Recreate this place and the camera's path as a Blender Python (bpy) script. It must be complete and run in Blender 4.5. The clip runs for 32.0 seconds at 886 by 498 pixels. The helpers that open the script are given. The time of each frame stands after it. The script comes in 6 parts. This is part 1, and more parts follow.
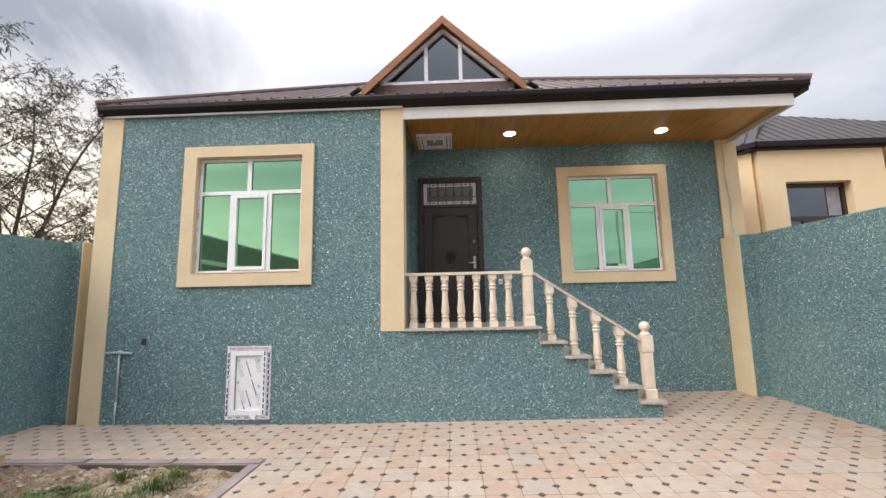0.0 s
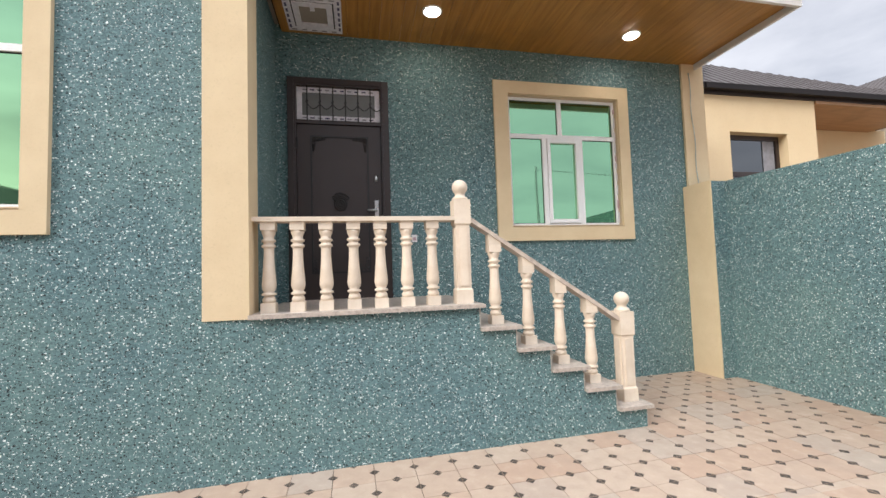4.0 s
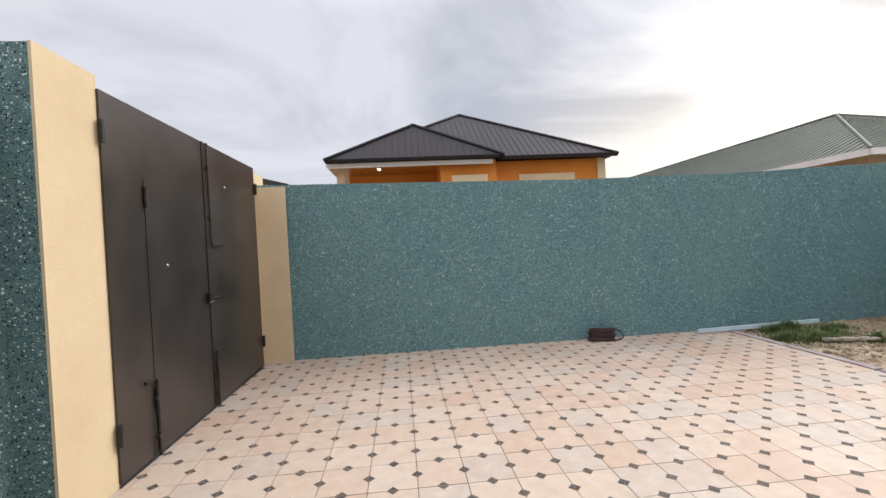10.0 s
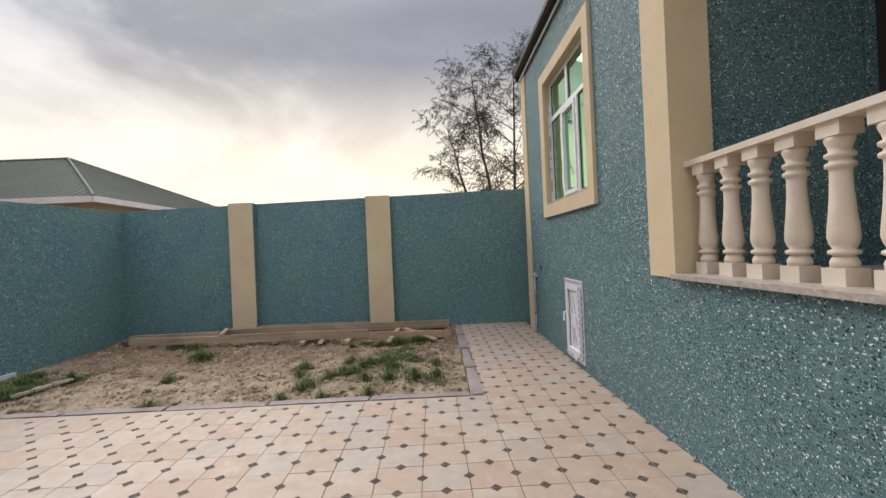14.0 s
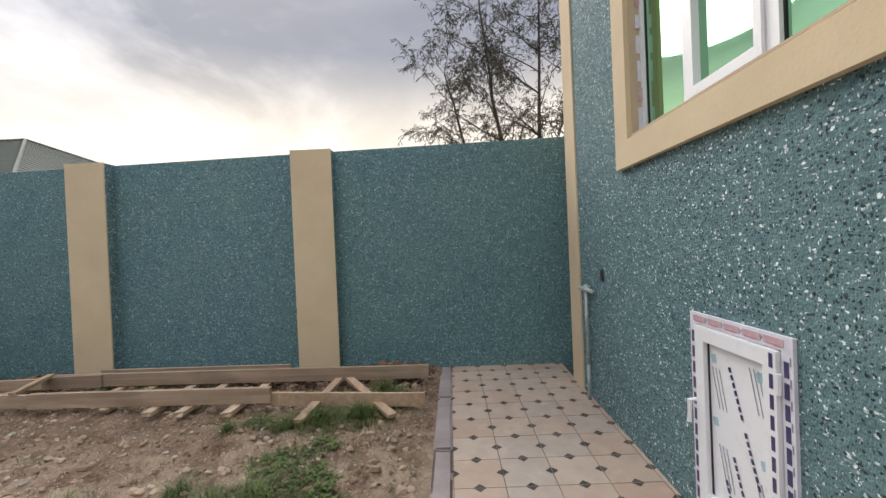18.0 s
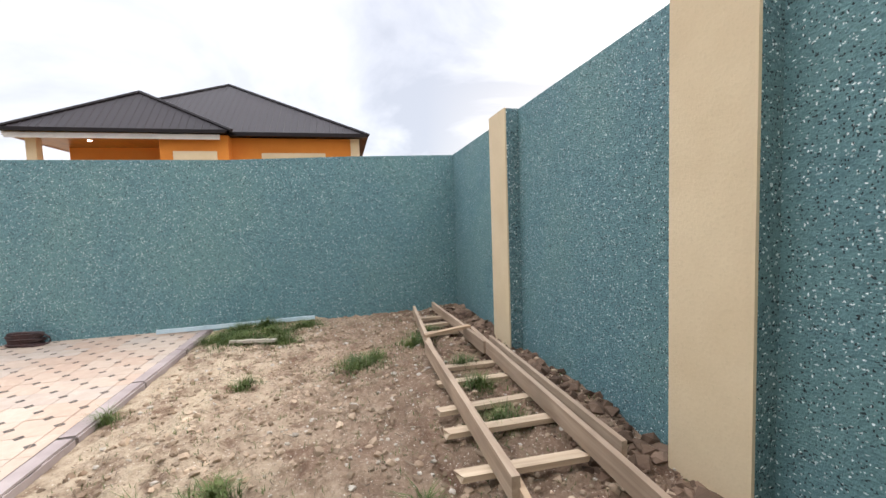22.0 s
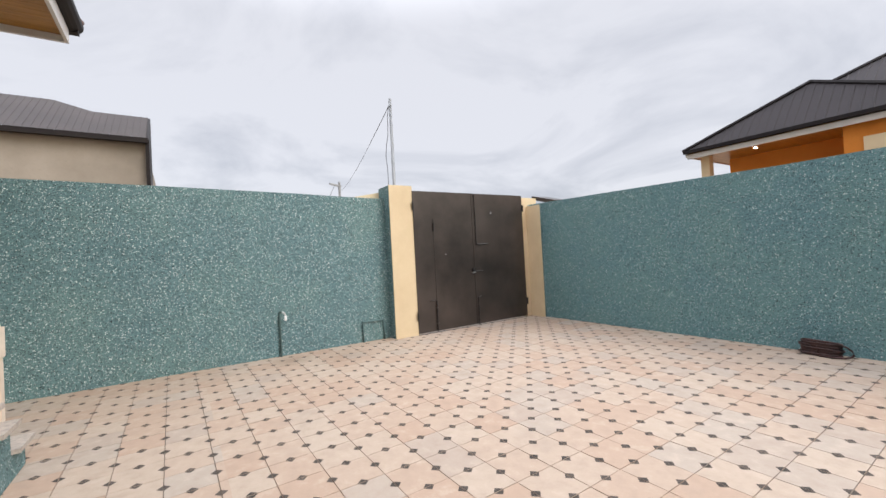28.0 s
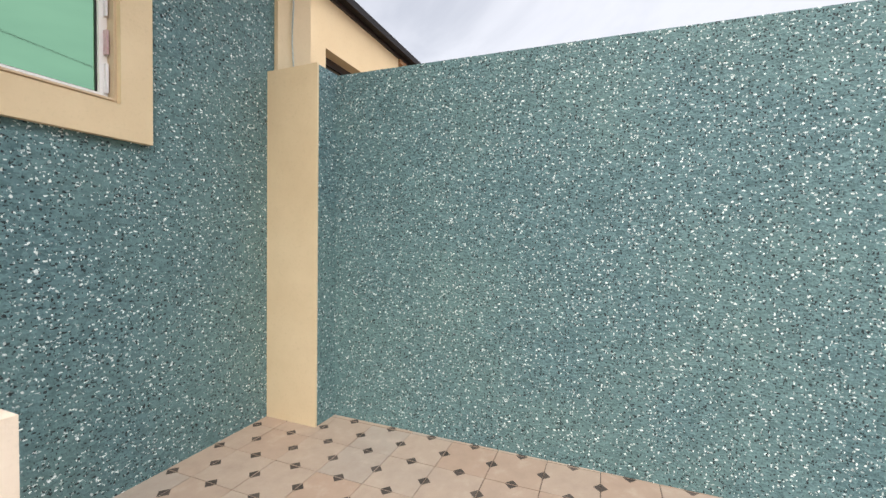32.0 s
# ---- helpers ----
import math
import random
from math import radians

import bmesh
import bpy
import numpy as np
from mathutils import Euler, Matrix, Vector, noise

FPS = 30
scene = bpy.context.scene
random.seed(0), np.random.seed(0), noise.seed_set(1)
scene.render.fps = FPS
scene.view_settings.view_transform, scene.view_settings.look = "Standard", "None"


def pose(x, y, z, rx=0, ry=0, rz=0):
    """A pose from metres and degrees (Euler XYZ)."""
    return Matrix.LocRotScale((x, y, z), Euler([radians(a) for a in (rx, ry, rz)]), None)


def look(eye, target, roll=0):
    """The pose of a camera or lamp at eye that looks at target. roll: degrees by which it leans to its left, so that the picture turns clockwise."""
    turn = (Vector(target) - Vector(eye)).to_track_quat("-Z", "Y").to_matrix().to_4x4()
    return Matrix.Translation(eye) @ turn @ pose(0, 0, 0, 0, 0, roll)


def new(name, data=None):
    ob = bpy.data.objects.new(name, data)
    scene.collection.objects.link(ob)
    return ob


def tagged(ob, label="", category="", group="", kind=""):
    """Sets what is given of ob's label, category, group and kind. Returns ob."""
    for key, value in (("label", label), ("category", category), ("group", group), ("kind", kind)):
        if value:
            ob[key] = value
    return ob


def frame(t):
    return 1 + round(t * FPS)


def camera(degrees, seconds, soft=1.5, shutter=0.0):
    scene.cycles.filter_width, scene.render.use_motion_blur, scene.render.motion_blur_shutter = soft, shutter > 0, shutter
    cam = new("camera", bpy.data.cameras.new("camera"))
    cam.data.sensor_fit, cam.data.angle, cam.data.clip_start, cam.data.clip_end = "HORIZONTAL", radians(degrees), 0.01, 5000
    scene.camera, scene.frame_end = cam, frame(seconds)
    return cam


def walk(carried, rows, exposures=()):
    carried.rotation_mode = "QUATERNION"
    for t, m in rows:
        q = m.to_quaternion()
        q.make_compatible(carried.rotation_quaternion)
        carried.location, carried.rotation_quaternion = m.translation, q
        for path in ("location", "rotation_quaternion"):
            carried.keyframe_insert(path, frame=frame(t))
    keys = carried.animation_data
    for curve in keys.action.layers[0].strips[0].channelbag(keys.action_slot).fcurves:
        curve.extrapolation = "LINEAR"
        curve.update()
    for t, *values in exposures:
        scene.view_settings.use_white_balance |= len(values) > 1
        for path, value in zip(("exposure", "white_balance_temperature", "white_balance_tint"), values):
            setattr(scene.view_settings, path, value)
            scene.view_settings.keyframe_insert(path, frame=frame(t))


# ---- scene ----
cam = camera(94.81, 32.0)
PATH = [
    (0, (0.705, 0.315, 1.421), (0.634, 2.297, 1.682), -1.14),
    (0.5, (0.723, 0.514, 1.408), (0.611, 2.498, 1.630), -0.94),
    (1, (0.696, 0.778, 1.391), (0.527, 2.762, 1.577), -0.52),
    (1.5, (0.707, 1.029, 1.373), (0.505, 3.013, 1.532), -0.37),
    (2, (0.745, 1.314, 1.364), (0.550, 3.299, 1.506), -0.50),
    (2.5, (0.730, 1.580, 1.369), (0.582, 3.571, 1.497), -0.79),
    (4.5, (0.808, 2.749, 1.369), (1.521, 4.616, 1.458), -2.57),
    (5, (0.969, 3.058, 1.354), (2.027, 4.754, 1.436), -3.45),
    (5.5, (1.115, 3.367, 1.333), (2.554, 4.754, 1.403), -3.68),
    (6, (1.303, 3.629, 1.326), (3.067, 4.569, 1.389), -3.93),
    (6.5, (1.554, 3.827, 1.298), (3.507, 4.257, 1.346), -3.67),
    (7, (1.839, 4.021, 1.303), (3.830, 3.837, 1.333), -3.21),
    (7.5, (2.085, 4.197, 1.320), (3.956, 3.491, 1.340), -2.95),
    (8, (2.361, 4.250, 1.327), (4.008, 3.116, 1.334), -3.22),
    (8.5, (2.631, 4.261, 1.327), (3.954, 2.761, 1.318), -3.61),
    (9, (2.873, 4.238, 1.334), (3.768, 2.449, 1.317), -3.51),
    (9.5, (3.054, 4.072, 1.341), (3.431, 2.108, 1.313), -3.36),
    (10, (3.160, 3.952, 1.345), (2.978, 1.960, 1.324), -3.01),
    (10.5, (3.210, 3.978, 1.337), (2.336, 2.179, 1.310), -2.72),
    (11, (3.213, 4.214, 1.330), (1.707, 2.899, 1.300), -1.50),
    (11.5, (3.361, 4.281, 1.303), (1.546, 3.444, 1.248), -1.09),
    (12, (3.416, 4.366, 1.321), (1.492, 3.824, 1.256), -1.00),
    (12.5, (3.369, 4.243, 1.329), (1.397, 3.912, 1.281), -1.81),
    (13, (3.226, 4.157, 1.323), (1.234, 3.985, 1.297), -2.07),
    (13.5, (2.927, 4.109, 1.336), (0.928, 4.057, 1.335), -2.29),
    (14, (2.596, 4.030, 1.321), (0.596, 4.065, 1.323), -2.51),
    (14.5, (2.272, 4.022, 1.329), (0.275, 4.120, 1.329), -2.54),
    (16.5, (0.732, 4.293, 1.308), (-1.266, 4.362, 1.254), -1.67),
    (17, (0.318, 4.317, 1.313), (-1.681, 4.337, 1.254), -2.47),
    (17.5, (-0.030, 4.388, 1.297), (-2.029, 4.384, 1.247), -2.69),
    (18, (-0.365, 4.472, 1.267), (-2.364, 4.426, 1.247), -2.43),
    (18.5, (-0.724, 4.544, 1.260), (-2.722, 4.462, 1.271), -2.04),
    (19, (-1.085, 4.609, 1.256), (-3.076, 4.427, 1.263), -1.79),
    (19.5, (-1.439, 4.638, 1.239), (-3.407, 4.281, 1.241), -1.21),
    (20, (-1.815, 4.646, 1.239), (-3.728, 4.062, 1.251), -0.15),
    (20.5, (-2.179, 4.653, 1.222), (-4.003, 3.831, 1.225), -0.92),
    (21, (-2.536, 4.640, 1.225), (-4.137, 3.442, 1.168), -0.56),
    (21.5, (-2.831, 4.507, 1.245), (-3.952, 2.853, 1.165), -0.41),
    (22, (-3.031, 4.476, 1.250), (-3.503, 2.538, 1.112), -2.04),
    (22.5, (-3.185, 4.548, 1.240), (-3.321, 2.570, 0.977), -3.22),
    (23, (-3.296, 4.701, 1.234), (-3.152, 2.713, 1.073), -4.23),
    (23.5, (-3.402, 4.720, 1.245), (-2.877, 2.790, 1.263), -3.80),
    (24, (-3.506, 4.687, 1.247), (-2.494, 2.962, 1.275), -2.27),
    (24.5, (-3.421, 4.645, 1.252), (-2.059, 3.181, 1.237), -1.33),
    (25, (-3.222, 4.600, 1.252), (-1.606, 3.421, 1.242), -1.22),
    (25.5, (-2.999, 4.541, 1.243), (-1.228, 3.610, 1.242), -0.63),
    (27.5, (-1.312, 4.552, 1.262), (0.348, 3.436, 1.288), -3.97),
    (28, (-0.892, 4.635, 1.285), (0.781, 3.540, 1.316), -3.11),
    (28.5, (-0.425, 4.656, 1.302), (1.294, 3.634, 1.339), -2.17),
    (29, (0.082, 4.671, 1.292), (1.858, 3.753, 1.326), -2.06),
    (29.5, (0.525, 4.645, 1.266), (2.365, 3.863, 1.305), -1.73),
    (30, (0.997, 4.646, 1.269), (2.908, 4.059, 1.308), -1.29),
    (30.5, (1.436, 4.626, 1.266), (3.407, 4.283, 1.279), -0.58),
    (31, (1.889, 4.599, 1.271), (3.889, 4.607, 1.249), 0.18),
    (31.5, (2.388, 4.696, 1.281), (4.349, 5.075, 1.193), 0.73),
    (32, (2.794, 4.774, 1.255), (4.647, 5.524, 1.197), 0.85),
]
EXPOSURES = [(0.0, 0.75), (2.5, 0.78), (4.5, 1.05), (5.0, 1.15), (6.0, 1.12), (7.0, 1.08), (8.0, 1.0), (9.0, 0.87), (10.0, 0.65), (11.0, 0.18), (12.0, 0.05), (13.0, 0.12), (14.5, 0.25), (16.5, 0.32), (17.5, 0.38), (19.0, 0.55), (20.0, 0.8), (21.0, 1.1), (22.0, 1.17), (23.0, 1.05), (24.0, 0.8), (25.0, 0.7), (28.0, 0.7), (30.0, 0.62), (31.0, 0.68), (32.0, 0.97)]
walk(cam, [(t, look(eye, target, roll)) for t, eye, target, roll in PATH], EXPOSURES)
SKY, ZENITH, SUN = 1.0, 3.9, 1.45

# ---- world and sun ----
world = bpy.data.worlds.new("overcast_evening")
scene.world = world
world.use_nodes = True
wn, wl = world.node_tree.nodes, world.node_tree.links
wn.clear()


def wnode(kind, **kw):
    n = wn.new(kind)
    for k, v in kw.items():
        n.inputs[k].default_value = v
    return n


w_out = wn.new("ShaderNodeOutputWorld")
w_sky = wn.new("ShaderNodeTexSky")
w_sky.sky_type, w_sky.sun_disc = "NISHITA", False
w_sky.sun_elevation, w_sky.sun_rotation = radians(38), radians(240)
w_co = wn.new("ShaderNodeTexCoord")
w_sep = wn.new("ShaderNodeSeparateXYZ")
wl.new(w_co.outputs["Generated"], w_sep.inputs[0])
# clouds lie on a level sheet: divide the direction by its height
w_h = wn.new("ShaderNodeMath")
w_h.operation = "MAXIMUM"
wl.new(w_sep.outputs["Z"], w_h.inputs[0])
w_h.inputs[1].default_value = 0.0
w_h2 = wn.new("ShaderNodeMath")
w_h2.operation = "ADD"
w_h2.inputs[1].default_value = 0.22
wl.new(w_h.outputs[0], w_h2.inputs[0])
w_div = wn.new("ShaderNodeVectorMath")
w_div.operation = "DIVIDE"
wl.new(w_co.outputs["Generated"], w_div.inputs[0])
w_cmb = wn.new("ShaderNodeCombineXYZ")
for k in "XYZ":
    wl.new(w_h2.outputs[0], w_cmb.inputs[k])
wl.new(w_cmb.outputs[0], w_div.inputs[1])
w_n1 = wnode("ShaderNodeTexNoise", Scale=0.95, Detail=9.0, Roughness=0.56, Distortion=0.55)
wl.new(w_div.outputs[0], w_n1.inputs["Vector"])
w_r1 = wn.new("ShaderNodeValToRGB")
w_r1.color_ramp.elements[0].position, w_r1.color_ramp.elements[1].position = 0.38, 0.60
wl.new(w_n1.outputs["Fac"], w_r1.inputs[0])
# the west is covered by a darker bank, with clear light under it
w_dot = wn.new("ShaderNodeVectorMath")
w_dot.operation = "DOT_PRODUCT"
w_dot.inputs[1].default_value = (-0.98, 0.05, 0.0)
wl.new(w_co.outputs["Generated"], w_dot.inputs[0])
w_west = wn.new("ShaderNodeMapRange")
w_west.inputs["From Min"].default_value, w_west.inputs["From Max"].default_value = 0.15, 0.85
wl.new(w_dot.outputs["Value"], w_west.inputs["Value"])
w_low = wn.new("ShaderNodeMapRange")
w_low.inputs["From Min"].default_value, w_low.inputs["From Max"].default_value = 0.42, 0.12
wl.new(w_sep.outputs["Z"], w_low.inputs["Value"])
w_glow = wn.new("ShaderNodeMath")
w_glow.operation = "MULTIPLY"
wl.new(w_west.outputs[0], w_glow.inputs[0])
wl.new(w_low.outputs[0], w_glow.inputs[1])


def wmix(fac, a, b):
    m = wn.new("ShaderNodeMix")
    m.data_type = "RGBA"
    for sock, v in ((m.inputs[0], fac), (m.inputs[6], a), (m.inputs[7], b)):
        if isinstance(v, (tuple, float)):
            sock.default_value = v
        else:
            wl.new(v, sock)
    return m.outputs[2]


east_cloud = wmix(w_r1.outputs[0], (0.345, 0.360, 0.408, 1), (0.53, 0.537, 0.578, 1))
west_cloud = wmix(w_r1.outputs[0], (0.27, 0.285, 0.335, 1), (0.92, 0.89, 0.90, 1))
cloud = wmix(w_west.outputs[0], east_cloud, west_cloud)
# one heavy grey bank stands over the west
w_bank = wn.new("ShaderNodeVectorMath")
w_bank.operation = "DOT_PRODUCT"
w_bank.inputs[1].default_value = (-0.895, 0.04, 0.443)
wl.new(w_co.outputs["Generated"], w_bank.inputs[0])
w_ragged = wn.new("ShaderNodeMath")
w_ragged.operation = "MULTIPLY_ADD"
wl.new(w_n1.outputs["Fac"], w_ragged.inputs[0])
w_ragged.inputs[1].default_value = -0.28
wl.new(w_bank.outputs["Value"], w_ragged.inputs[2])
w_dark = wn.new("ShaderNodeMapRange")
w_dark.interpolation_type = "SMOOTHSTEP"
w_dark.inputs["From Min"].default_value, w_dark.inputs["From Max"].default_value = 0.74, 0.86
w_dark.inputs["To Max"].default_value = 0.85
wl.new(w_ragged.outputs[0], w_dark.inputs["Value"])
cloud = wmix(w_dark.outputs[0], cloud, (0.29, 0.295, 0.34, 1))
cloud = wmix(w_glow.outputs[0], cloud, (1.25, 1.08, 0.82, 1))
w_bgc = wn.new("ShaderNodeBackground")
wl.new(cloud, w_bgc.inputs[0])
w_zen = wn.new("ShaderNodeMapRange")
w_zen.interpolation_type = "SMOOTHSTEP"
w_zen.inputs["From Min"].default_value, w_zen.inputs["From Max"].default_value = 0.48, 0.82
w_zen.inputs["To Min"].default_value, w_zen.inputs["To Max"].default_value = SKY, SKY * ZENITH
wl.new(w_sep.outputs["Z"], w_zen.inputs["Value"])
wl.new(w_zen.outputs[0], w_bgc.inputs[1])
w_bgs = wn.new("ShaderNodeBackground")
wl.new(w_sky.outputs[0], w_bgs.inputs[0])
w_bgs.inputs[1].default_value = 0.06
w_mix = wn.new("ShaderNodeMixShader")
w_mix.inputs[0].default_value = 0.88
wl.new(w_bgs.outputs[0], w_mix.inputs[1])
wl.new(w_bgc.outputs[0], w_mix.inputs[2])
wl.new(w_mix.outputs[0], w_out.inputs[0])

sun = bpy.data.lights.new("sun", "SUN")
sun.energy, sun.angle, sun.color = SUN, radians(35), (1.0, 0.95, 0.88)
sun_ob = new("sun", sun)
sun_ob.matrix_world = look((-23, -13.5, 21), (0, 0, 0))

# ---- materials ----


def nodes_of(name):
    m = bpy.data.materials.new(name)
    m.use_nodes = True
    nt = m.node_tree
    return m, nt, nt.nodes["Principled BSDF"]


def add(nt, kind, **kw):
    n = nt.nodes.new(kind)
    for k, v in kw.items():
        n.inputs[k].default_value = v
    return n


def mixcol(nt, fac, a, b, mode="MIX"):
    m = nt.nodes.new("ShaderNodeMix")
    m.data_type, m.blend_type = "RGBA", mode
    for sock, v in ((m.inputs[0], fac), (m.inputs[6], a), (m.inputs[7], b)):
        if isinstance(v, tuple):
            sock.default_value = (*v, 1) if len(v) == 3 else v
        elif isinstance(v, (int, float)):
            sock.default_value = v
        else:
            nt.links.new(v, sock)
    return m.outputs[2]


def ramp(nt, src, lo, hi):
    n = nt.nodes.new("ShaderNodeMapRange")
    n.inputs["From Min"].default_value, n.inputs["From Max"].default_value = lo, hi
    nt.links.new(src, n.inputs["Value"])
    return n.outputs[0]


def math_node(nt, op, a, b):
    n = nt.nodes.new("ShaderNodeMath")
    n.operation = op
    for sock, v in zip(n.inputs, (a, b)):
        if isinstance(v, (int, float)):
            sock.default_value = v
        else:
            nt.links.new(v, sock)
    return n.outputs[0]


def scaled(nt, sx, sy, sz, rot=(0, 0, 0)):
    co = nt.nodes.new("ShaderNodeTexCoord")
    mp = nt.nodes.new("ShaderNodeMapping")
    mp.inputs["Scale"].default_value = (sx, sy, sz)
    mp.inputs["Rotation"].default_value = rot
    nt.links.new(co.outputs["Object"], mp.inputs["Vector"])
    return mp.outputs[0]


def plain(name, c1, c2, coarse=2.0, fine=40.0, rough=0.7, bump=0.15, metal=0.0, stretch=(1, 1, 1), tint=0.0, depth=0.004, spec=0.5, world=False):
    """A surface of two tones: broad stains, fine grain, bump and a little change of gloss."""
    m, nt, bs = nodes_of(name)
    co = nt.nodes.new("ShaderNodeNewGeometry").outputs["Position"] if world else scaled(nt, *stretch)
    n1 = add(nt, "ShaderNodeTexNoise", Scale=coarse, Detail=5.0, Roughness=0.6)
    n2 = add(nt, "ShaderNodeTexNoise", Scale=fine, Detail=4.0, Roughness=0.65)
    for n in (n1, n2):
        nt.links.new(co, n.inputs["Vector"])
    col = mixcol(nt, ramp(nt, n1.outputs["Fac"], 0.32, 0.68), c1, c2)
    mid = tuple(0.5 * (a + b) * 0.72 for a, b in zip(c1, c2))
    grain = ramp(nt, n2.outputs["Fac"], 0.55, 0.85)
    col = mixcol(nt, math_node(nt, "MULTIPLY", grain, 0.45), col, mid)
    if tint:
        info = nt.nodes.new("ShaderNodeObjectInfo")
        hsv = add(nt, "ShaderNodeHueSaturation")
        own = info.outputs["Random"]
        if world:
            piece = nt.nodes.new("ShaderNodeNewGeometry").outputs["Random Per Island"]
            own = math_node(nt, "FRACT", math_node(nt, "ADD", own, piece), 0.0)
        nt.links.new(math_node(nt, "ADD", math_node(nt, "MULTIPLY", own, tint), 1 - tint / 2), hsv.inputs["Value"])
        nt.links.new(col, hsv.inputs["Color"])
        col = hsv.outputs[0]
    nt.links.new(col, bs.inputs["Base Color"])
    bs.inputs["Metallic"].default_value = metal
    bs.inputs["Specular IOR Level"].default_value = spec
    nt.links.new(math_node(nt, "ADD", math_node(nt, "MULTIPLY", n1.outputs["Fac"], 0.2), rough - 0.1), bs.inputs["Roughness"])
    bp = add(nt, "ShaderNodeBump", Strength=bump, Distance=depth)
    nt.links.new(n2.outputs["Fac"], bp.inputs["Height"])
    nt.links.new(bp.outputs[0], bs.inputs["Normal"])
    return m


def chip_plaster(name, dark, mid, light, chip=78.0, white=0.88, black=0.17):
    """Rough-cast plaster of coloured marble chips: teal ground, slender white and black splinters lying every way."""
    m, nt, bs = nodes_of(name)
    here = scaled(nt, 1, 1, 1)
    broad = add(nt, "ShaderNodeTexNoise", Scale=1.1, Detail=5.0, Roughness=0.6)
    cloudy = add(nt, "ShaderNodeTexNoise", Scale=6.5, Detail=4.0, Roughness=0.6)
    grit = add(nt, "ShaderNodeTexNoise", Scale=chip * 2.6, Detail=3.0, Roughness=0.7)
    for n in (broad, cloudy, grit):
        nt.links.new(here, n.inputs["Vector"])
    layers = []
    for k, (st, turn) in enumerate((((0.75, 0.8, 1.45), (0.9, 0.7, 0.3)), ((1.4, 0.85, 0.8), (0.45, -0.6, 0.7)), ((0.8, 1.4, 0.8), (-0.8, -0.5, 1.1)))):
        co = scaled(nt, *[q * chip * (0.95, 1.45, 1.1)[k] for q in st], rot=turn)
        wob = add(nt, "ShaderNodeTexNoise", Scale=1.3, Detail=3.0)
        nt.links.new(co, wob.inputs["Vector"])
        mix = nt.nodes.new("ShaderNodeVectorMath")
        mix.operation = "ADD"
        nt.links.new(co, mix.inputs[0])
        nt.links.new(wob.outputs["Color"], mix.inputs[1])
        vo = add(nt, "ShaderNodeTexVoronoi", Scale=1.0)
        nt.links.new(mix.outputs[0], vo.inputs["Vector"])
        sp = nt.nodes.new("ShaderNodeSeparateColor")
        nt.links.new(vo.outputs["Color"], sp.inputs[0])
        # chips of every size: each cell has its own reach
        reach = math_node(nt, "ADD", math_node(nt, "MULTIPLY", sp.outputs[2], 0.28), 0.16)
        inside = math_node(nt, "LESS_THAN", vo.outputs["Distance"], reach)
        layers.append((sp, inside, vo))
    col = mixcol(nt, layers[0][0].outputs[0], dark, mid)
    col = mixcol(nt, math_node(nt, "MULTIPLY", layers[2][0].outputs[0], 0.4), col, mid)
    green = tuple(q * f for q, f in zip(mid, (1.02, 0.97, 0.86)))
    col = mixcol(nt, math_node(nt, "MULTIPLY", ramp(nt, broad.outputs["Fac"], 0.42, 0.62), 0.45), col, green)
    col = mixcol(nt, math_node(nt, "MULTIPLY", ramp(nt, cloudy.outputs["Fac"], 0.52, 0.72), 0.30), col, dark)
    col = mixcol(nt, math_node(nt, "MULTIPLY", ramp(nt, grit.outputs["Fac"], 0.56, 0.72), 0.5), col, tuple(q * 0.55 for q in dark))
    for sp, inside, _ in layers:
        lit = math_node(nt, "MULTIPLY", math_node(nt, "GREATER_THAN", sp.outputs[1], white), inside)
        shade = math_node(nt, "ADD", math_node(nt, "MULTIPLY", sp.outputs[0], 0.75), 0.25)
        col = mixcol(nt, math_node(nt, "MULTIPLY", lit, shade), col, light)
        blk = math_node(nt, "MULTIPLY", math_node(nt, "LESS_THAN", sp.outputs[1], black), inside)
        col = mixcol(nt, math_node(nt, "MULTIPLY", blk, 0.9), col, (0.012, 0.018, 0.022))
    nt.links.new(col, bs.inputs["Base Color"])
    bs.inputs["Roughness"].default_value = 0.70
    bs.inputs["Specular IOR Level"].default_value = 0.35
    hgt = math_node(nt, "ADD", math_node(nt, "ADD", layers[0][2].outputs["Distance"], layers[1][2].outputs["Distance"]), grit.outputs["Fac"])
    bp = add(nt, "ShaderNodeBump", Strength=0.7, Distance=0.004)
    nt.links.new(hgt, bp.inputs["Height"])
    nt.links.new(bp.outputs[0], bs.inputs["Normal"])
    return m


